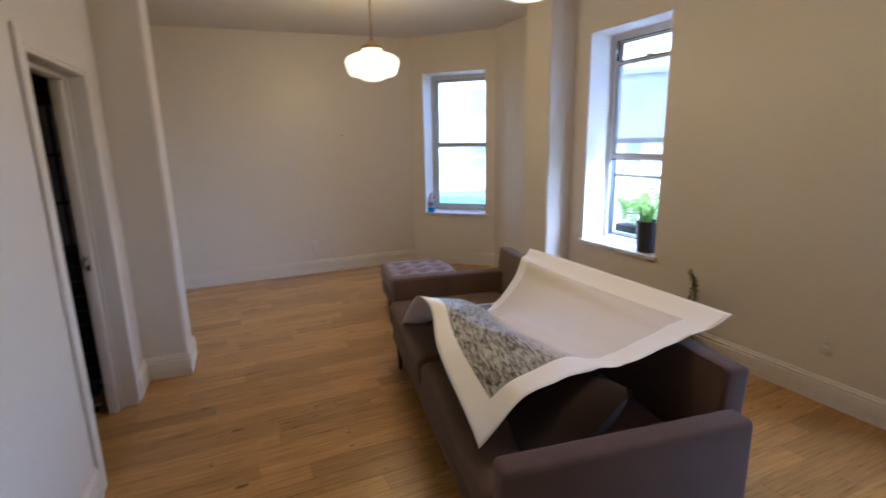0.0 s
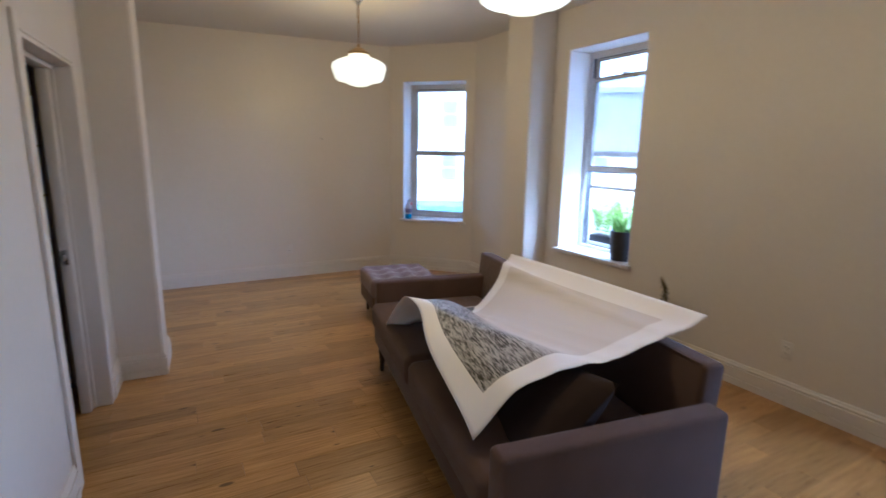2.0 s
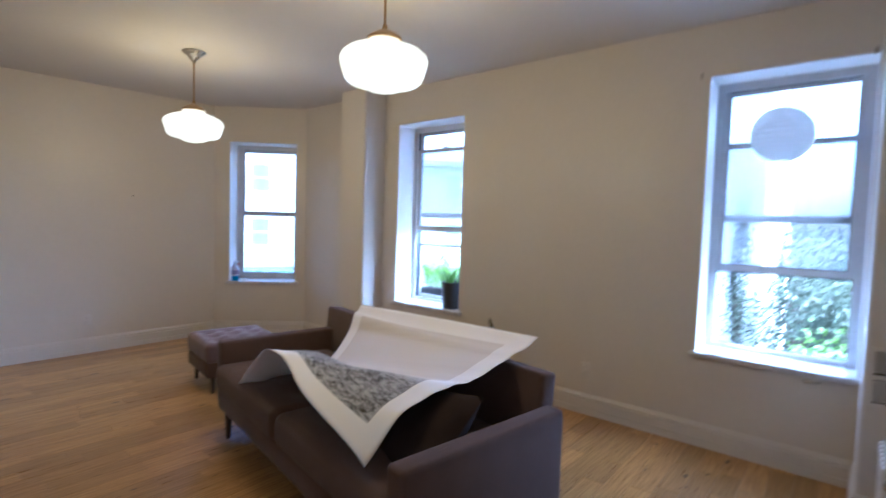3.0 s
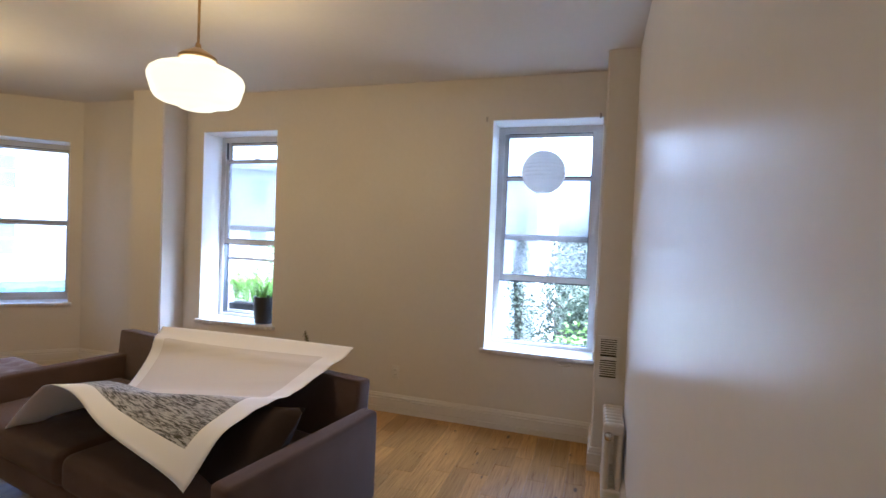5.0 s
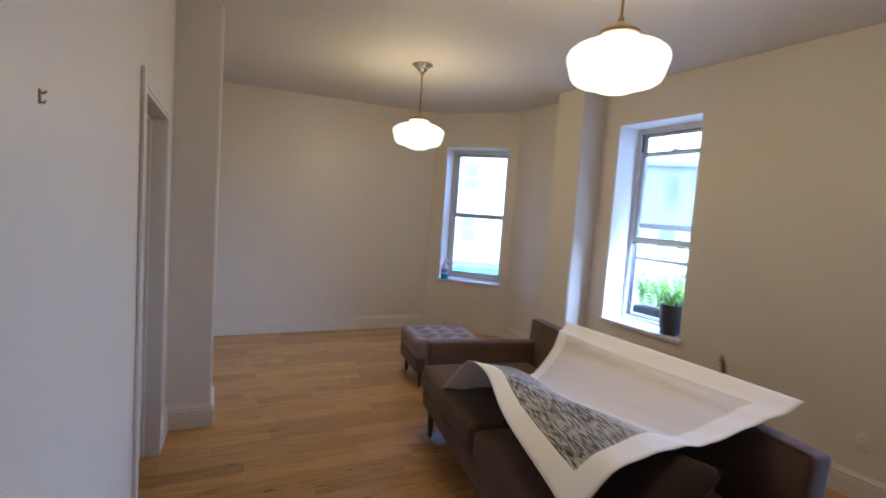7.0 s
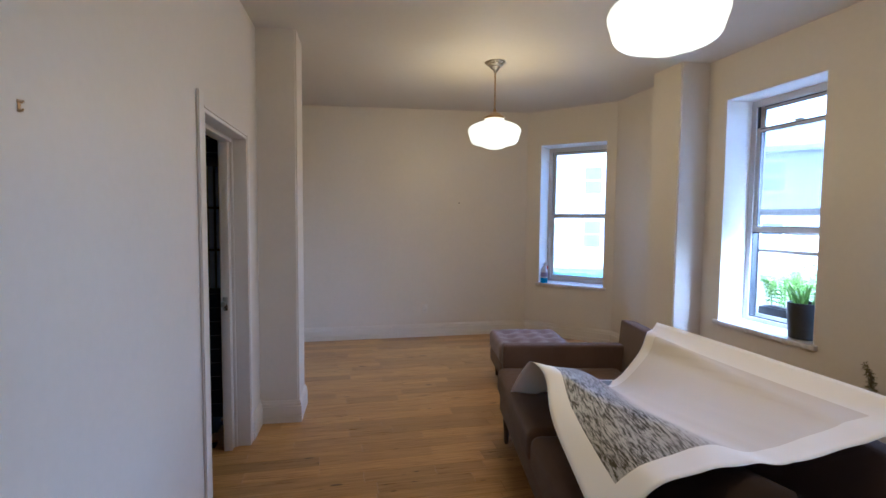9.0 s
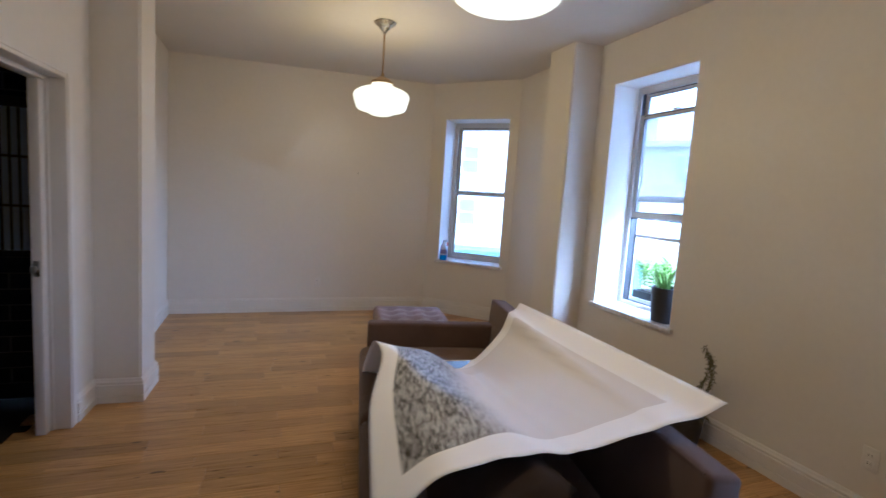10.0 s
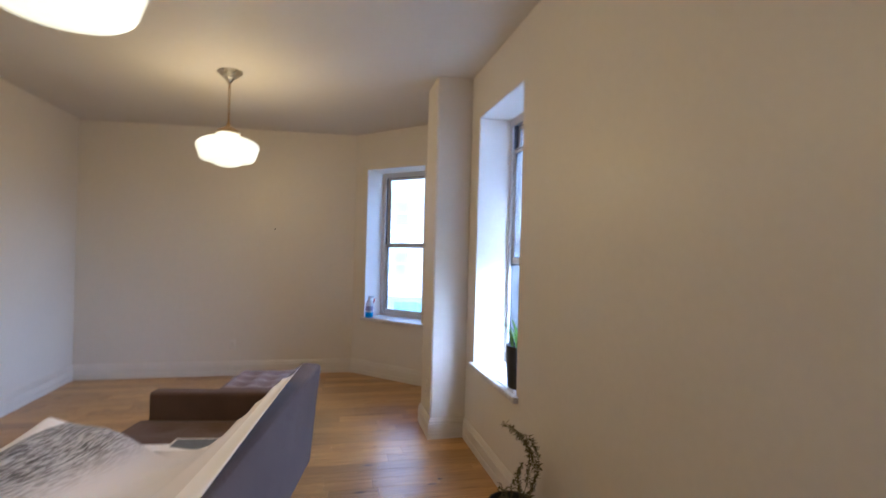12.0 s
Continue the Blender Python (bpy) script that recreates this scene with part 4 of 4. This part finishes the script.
vent = thing("wall_vent", pose(3.02, 0.066, 0.778, 0, 0, 90), "white metal vent grille with two louvred panels", "vent")
part("plate", frame_bars(-0.072, 0.072, -0.150, 0.150, 0.0, 0.008, 0.020, 0.020, 0.020), PLASTIC, vent)
part("crossbar", soft_box(-0.053, 0.001, -0.012, 0.053, 0.007, 0.012, 0.001, 1), PLASTIC, vent)
# near-black sheet stands in for the shade behind the slats
part("backing", soft_box(-0.053, 0.0003, -0.131, 0.053, 0.001, 0.131, 0.0002, 1), DARK, vent, "dark sheet for the shade behind the slats")
for z0 in (-0.122, 0.022):
    for k in range(7):
        part("slat", soft_box(-0.053, -0.004, -0.0035, 0.053, 0.004, 0.0035, 0.001, 1, pose(0, 0.0056, z0 + 0.008 + 0.0150 * k, 38)), PLASTIC, vent)

rad = thing("radiator", pose(2.57, 0.026, 0), "cream painted cast iron column radiator in the corner", "radiator")
for k in range(7):
    x = 0.035 + 0.056 * k
    bm = bmesh.new()
    for yy in (-0.036, 0.036):
        t = lathe([(0.018, 0.04), (0.018, 0.44)], 12, pose(x, yy, 0))
        me = bpy.data.meshes.new("tmp")
        t.to_mesh(me)
        t.free()
        bm.from_mesh(me)
        bpy.data.meshes.remove(me)
    for z in (0.06, 0.455):
        t = soft_box(x - 0.024, -0.060, z - 0.035, x + 0.024, 0.060, z + 0.035, 0.020, 4)
        me = bpy.data.meshes.new("tmp")
        t.to_mesh(me)
        t.free()
        bm.from_mesh(me)
        bpy.data.meshes.remove(me)
    if k in (0, 6):
        for yy in (-0.042, 0.042):
            cube(bm, x - 0.012, yy - 0.012, 0.0, x + 0.012, yy + 0.012, 0.05)
    part("section", bm, IRON, rad)
part("valve", lathe([(0.020, 0.0), (0.024, 0.006), (0.024, 0.030), (0.012, 0.036)], 16, pose(0.008, 0.03, 0.42, 0, -90, 0)), NICKEL, rad, "round metal air valve")

lan = thing("paper_lantern", pose(3.560, 0.612, 2.108), "round white ribbed paper lantern hanging in the window", "lantern")
R = 0.172
part("shade", lathe([(R * math.sin(math.pi * (0.08 + 0.84 * i / 60)) * (1 + 0.014 * (i % 4 == 0)), R * math.cos(math.pi * (0.08 + 0.84 * i / 60))) for i in range(61)], 40, close=False), LANTERN, lan)
part("cord", lathe([(0.0015, 0.15), (0.0015, 0.388)], 6), PLASTIC, lan)
for yy in (1.075, 0.19):
    br = tagged(mesh_object("curtain_bracket", soft_box(E_X - 0.022, yy - 0.008, 2.505, E_X, yy + 0.008, 2.545, 0.003, 2), NICKEL), "small grey curtain rod bracket above the window", "bracket", "curtain brackets")
tagged(mesh_object("nail", lathe([(0.003, 0.0), (0.003, 0.016), (0.007, 0.017), (0.007, 0.019)], 10, pose(1.778, N_Y, 1.681, 90, 0, 0)), DARK), "small dark nail stuck in the end wall", "nail")
hook = thing("wall_hook", SKEW @ pose(W_X, 1.640, 1.722, 0, 0, -90), "small brass two-pronged hook on the white wall", "hook")
part("plate", soft_box(-0.005, 0.0, -0.014, 0.005, 0.003, 0.014, 0.001, 2), BRASS, hook)
part("prong", tube([(0, 0.002, 0.008), (0, 0.008, 0.007), (0, 0.011, 0.012)], 0.0025, 8), BRASS, hook)
part("prong", tube([(0, 0.002, -0.009), (0, 0.008, -0.011), (0, 0.010, -0.006)], 0.0025, 8), BRASS, hook)
tagged(mesh_object("window_pull", tube([(E_X - 0.004, 0.42, 0.585), (E_X - 0.02, 0.40, 0.578), (E_X - 0.03, 0.36, 0.585), (E_X - 0.02, 0.33, 0.592)], 0.006, 8), NICKEL), "small metal bracket under the window sill", "bracket")
cable = tagged(mesh_object("cable", tube([(2.45 + 0.02 * i, N_Y - 0.026 - 0.004 * math.sin(i), 0.165 + 0.006 * math.sin(i * 0.7)) for i in range(11)] + [(2.69 + 0.028 * i, N_Y - 0.035 - 0.028 * i, 0.166 + 0.008 * math.sin(i * 0.5)) for i in range(24)], 0.003, 6), PLASTIC), "thin white cable lying along the skirting board", "cable")


PHOTO = material("dark_sea_photo", (0.012, 0.022, 0.045), 0.3, second=(0.16, 0.20, 0.26), scale=26, detail_scale=160, stretch=(1, 2.5, 1))
card = thing("small_photo", Matrix.Identity(4), "small dark blue sea photo with white margin", "print")
part("paper", soft_box(-0.135, -0.105, 0.0, 0.135, 0.105, 0.002, 0.0005, 1), PAPERBACK, card)
part("image", soft_box(-0.122, -0.092, 0.002, 0.122, 0.092, 0.0026, 0.0002, 1), PHOTO, card)
card.matrix_world = pose(1.785, 2.955, 0.501, 2, 0, -8)

# ---- outside ----
GZ = -1.4
bm = bmesh.new()
bmesh.ops.create_grid(bm, x_segments=2, y_segments=2, size=400, matrix=Matrix.Translation((0, 0, GZ)))
structure("ground", bm, GRASS, "earth and grass of the yard")
DARKGLASS = material("facade_glass", (0.16, 0.175, 0.18), 0.4, second=(0.13, 0.145, 0.15), spec=0.4)


def building(name, m, w, h, depth, cols, rows, mat, label, z_first=1.2, win=(1.1, 1.7), step=3.1):
    b = thing(name, m, label, "building")
    part("wall", soft_box(-w / 2, 0, 0, w / 2, depth, h, 0.03, 1), mat, b)
    part("roof", soft_box(-w / 2 - 0.25, -0.25, h, w / 2 + 0.25, depth + 0.2, h + 0.35, 0.04, 1), RENDERED, b, "pale cornice and flat roof")
    for r in range(rows):
        for c in range(cols):
            x = -w / 2 + w * (c + 0.5) / cols
            z = z_first + step * r
            f = part("window", frame_bars(x - win[0] / 2, x + win[0] / 2, z, z + win[1], -0.05, 0.02, 0.08, 0.10, 0.10), TRIM, b)
            part("pane", soft_box(x - win[0] / 2 + 0.08, -0.02, z + 0.1, x + win[0] / 2 - 0.08, 0.01, z + win[1] - 0.1, 0.005, 1), DARKGLASS, f)
            part("mullion", soft_box(x - win[0] / 2 + 0.07, -0.045, z + win[1] / 2 - 0.03, x + win[0] / 2 - 0.07, -0.02, z + win[1] / 2 + 0.03, 0.005, 1), TRIM, f)
    return b


building("apartment_building", pose(13.5, 27.0, GZ, 0, 0, -26), 18, 8.2, 9, 6, 2, RENDERED, "grey rendered apartment building across the street")
building("row_house", pose(24.0, 19.5, GZ, 0, 0, -50), 13, 6.4, 8, 5, 2, BRICKPALE, "low pale brick house across the street")
building("garden_house", pose(9.6, 3.33, GZ, 0, 0, -90), 4.0, 7.5, 5, 1, 1, WHITEWASH, "white rendered house corner with ivy", z_first=3.0)
fence = thing("garden_fence", pose(8.6, 15.4, GZ, 0, 0, -30), "grey-green board fence along the yard", "fence")
for k in range(30):
    part("board", soft_box(-4.5 + 0.30 * k, 0, 0, -4.5 + 0.30 * k + 0.285, 0.03, 1.05 + 0.02 * (k % 3), 0.006, 1), FENCE, fence)
for z in (0.25, 0.85):
    part("rail", soft_box(-4.5, 0.03, z, 4.5, 0.07, z + 0.08, 0.006, 1), FENCE, fence)


def shrub(name, m, rx, ry, h, leaves, size, label, seed, leaf_mat=SHRUB):
    q = random.Random(seed)
    t = thing(name, m, label, "shrub")
    bm = bmesh.new()
    for k in range(9):
        a, l = q.uniform(0, 6.28), q.uniform(0.4, 1.0)
        tb = tube([(0, 0, 0), (math.cos(a) * rx * 0.3 * l, math.sin(a) * ry * 0.3 * l, h * 0.4), (math.cos(a) * rx * 0.7 * l, math.sin(a) * ry * 0.7 * l, h * 0.85 * l)], 0.035, 6, 0.8)
        me = bpy.data.meshes.new("tmp")
        tb.to_mesh(me)
        tb.free()
        bm.from_mesh(me)
        bpy.data.meshes.remove(me)
    part("trunk", bm, BARK, t)
    bm = bmesh.new()
    clumps = [(q.gauss(0, 0.45), q.gauss(0, 0.45), q.uniform(0.25, 1.0)) for _ in range(34)]
    for k in range(leaves):
        cx, cy, cz = clumps[k % len(clumps)]
        p = Vector(((cx + q.gauss(0, 0.16)) * rx, (cy + q.gauss(0, 0.16)) * ry, max(0.05, cz + q.gauss(0, 0.09)) * h))
        d = Vector((q.uniform(-1, 1), q.uniform(-1, 1), q.uniform(-0.6, 0.6))).normalized()
        leaf_quads(bm, p, d, Vector((q.uniform(-0.4, 0.4), q.uniform(-0.4, 0.4), 1)).normalized(), size * q.uniform(0.6, 1.3), size * 0.55)
    part("crown", bm, leaf_mat, t)
    return t


shrub("shrub", pose(8.2, 0.35, GZ), 0.95, 0.75, 2.25, 3800, 0.10, "dense dark green garden shrub", 3)
shrub("shrub", pose(10.2, 0.6, GZ), 1.3, 1.1, 2.5, 3600, 0.11, "dense dark green garden shrub", 4)
shrub("hedge", pose(12.5, 0.4, GZ), 0.9, 2.4, 3.0, 6000, 0.15, "tall dense dark green garden hedge", 14)
shrub("shrub", pose(7.0, -0.25, GZ), 0.7, 0.75, 1.75, 2600, 0.11, "bright green leafy garden shrub", 5, LEAF)
shrub("shrub", pose(9.42, 1.63, GZ), 0.14, 0.24, 3.3, 1800, 0.08, "ivy climbing the white house corner", 8)
shrub("shrub", pose(12.0, 9.2, GZ), 1.6, 1.6, 2.4, 3000, 0.14, "bright green bush in the yard", 9, LEAF)
bucket = tagged(mesh_object("garden_tub", lathe([(0.20, 0), (0.26, 0.42), (0.24, 0.42), (0.19, 0.05)], 24, pose(6.4, 0.95, GZ)), material("yellow_tub", (0.50, 0.36, 0.10), 0.5)), "yellow plastic garden tub on the ground", "tub")
plank_out = tagged(mesh_object("board", soft_box(-0.06, -0.02, 0, 0.06, 0.02, 1.5, 0.004, 1, pose(6.2, 0.75, GZ, 22, 0, 80)), TRIM), "white painted board leaning in the garden", "board")


# ---- floor planks ----
def plank_mesh(length, width):
    me = bpy.data.meshes.new("plank")
    g, c, t = 0.0004, 0.0011, 0.015
    x0, x1, y0, y1 = g, length - g, g, width - g
    vs = [(x0, y0, -t), (x1, y0, -t), (x1, y1, -t), (x0, y1, -t), (x0, y0, -c), (x1, y0, -c), (x1, y1, -c), (x0, y1, -c),
          (x0 + c, y0 + c, 0), (x1 - c, y0 + c, 0), (x1 - c, y1 - c, 0), (x0 + c, y1 - c, 0)]
    fs = [(0, 1, 5, 4), (1, 2, 6, 5), (2, 3, 7, 6), (3, 0, 4, 7), (4, 5, 9, 8), (5, 6, 10, 9), (6, 7, 11, 10), (7, 4, 8, 11), (8, 9, 10, 11)]
    me.from_pydata(vs, [], fs)
    me.materials.append(OAK)
    return me


rng = random.Random(4)
PW = 0.121
meshes = {}
y = S_Y - 0.02
while y < N_Y + 0.01:
    left = -2.2 if y + PW < HALL_Y + 0.1 else (-0.50 if y < 4.3 else -0.26)
    x = left - rng.uniform(0.0, 0.15) * 0.6
    while x < E_X + 0.01:
        ln = min(rng.choice((0.3, 0.42, 0.55, 0.7, 0.85, 1.0)), E_X + 0.03 - x)
        if ln < 0.05:
            break
        key = round(ln, 3)
        if key not in meshes:
            meshes[key] = plank_mesh(ln, PW)
        ob = new("plank", meshes[key])
        ob.parent = floor
        ob.location = (x, y, 0)
        x += ln
    y += PW

# ---- bathroom tiles ----
tile_mesh = bpy.data.meshes.new("tile")
w, hh, d, c = 0.146, 0.048, 0.008, 0.002
tile_mesh.from_pydata([(-w, 0, -hh), (w, 0, -hh), (w, 0, hh), (-w, 0, hh), (-w + c, -d, -hh + c), (w - c, -d, -hh + c), (w - c, -d, hh - c), (-w + c, -d, hh - c)], [],
                      [(0, 1, 5, 4), (1, 2, 6, 5), (2, 3, 7, 6), (3, 0, 4, 7), (4, 5, 6, 7)])
tile_mesh.materials.append(TILE)
for row in range(26):
    for col in range(4):
        ob = new("tile", tile_mesh)
        ob.parent = bath_wall
        ob.location = (-0.66 - 0.30 * col + (0.10 if row % 2 else 0.0) - 0.05, 4.2 - 0.0005, 0.055 + 0.102 * row)
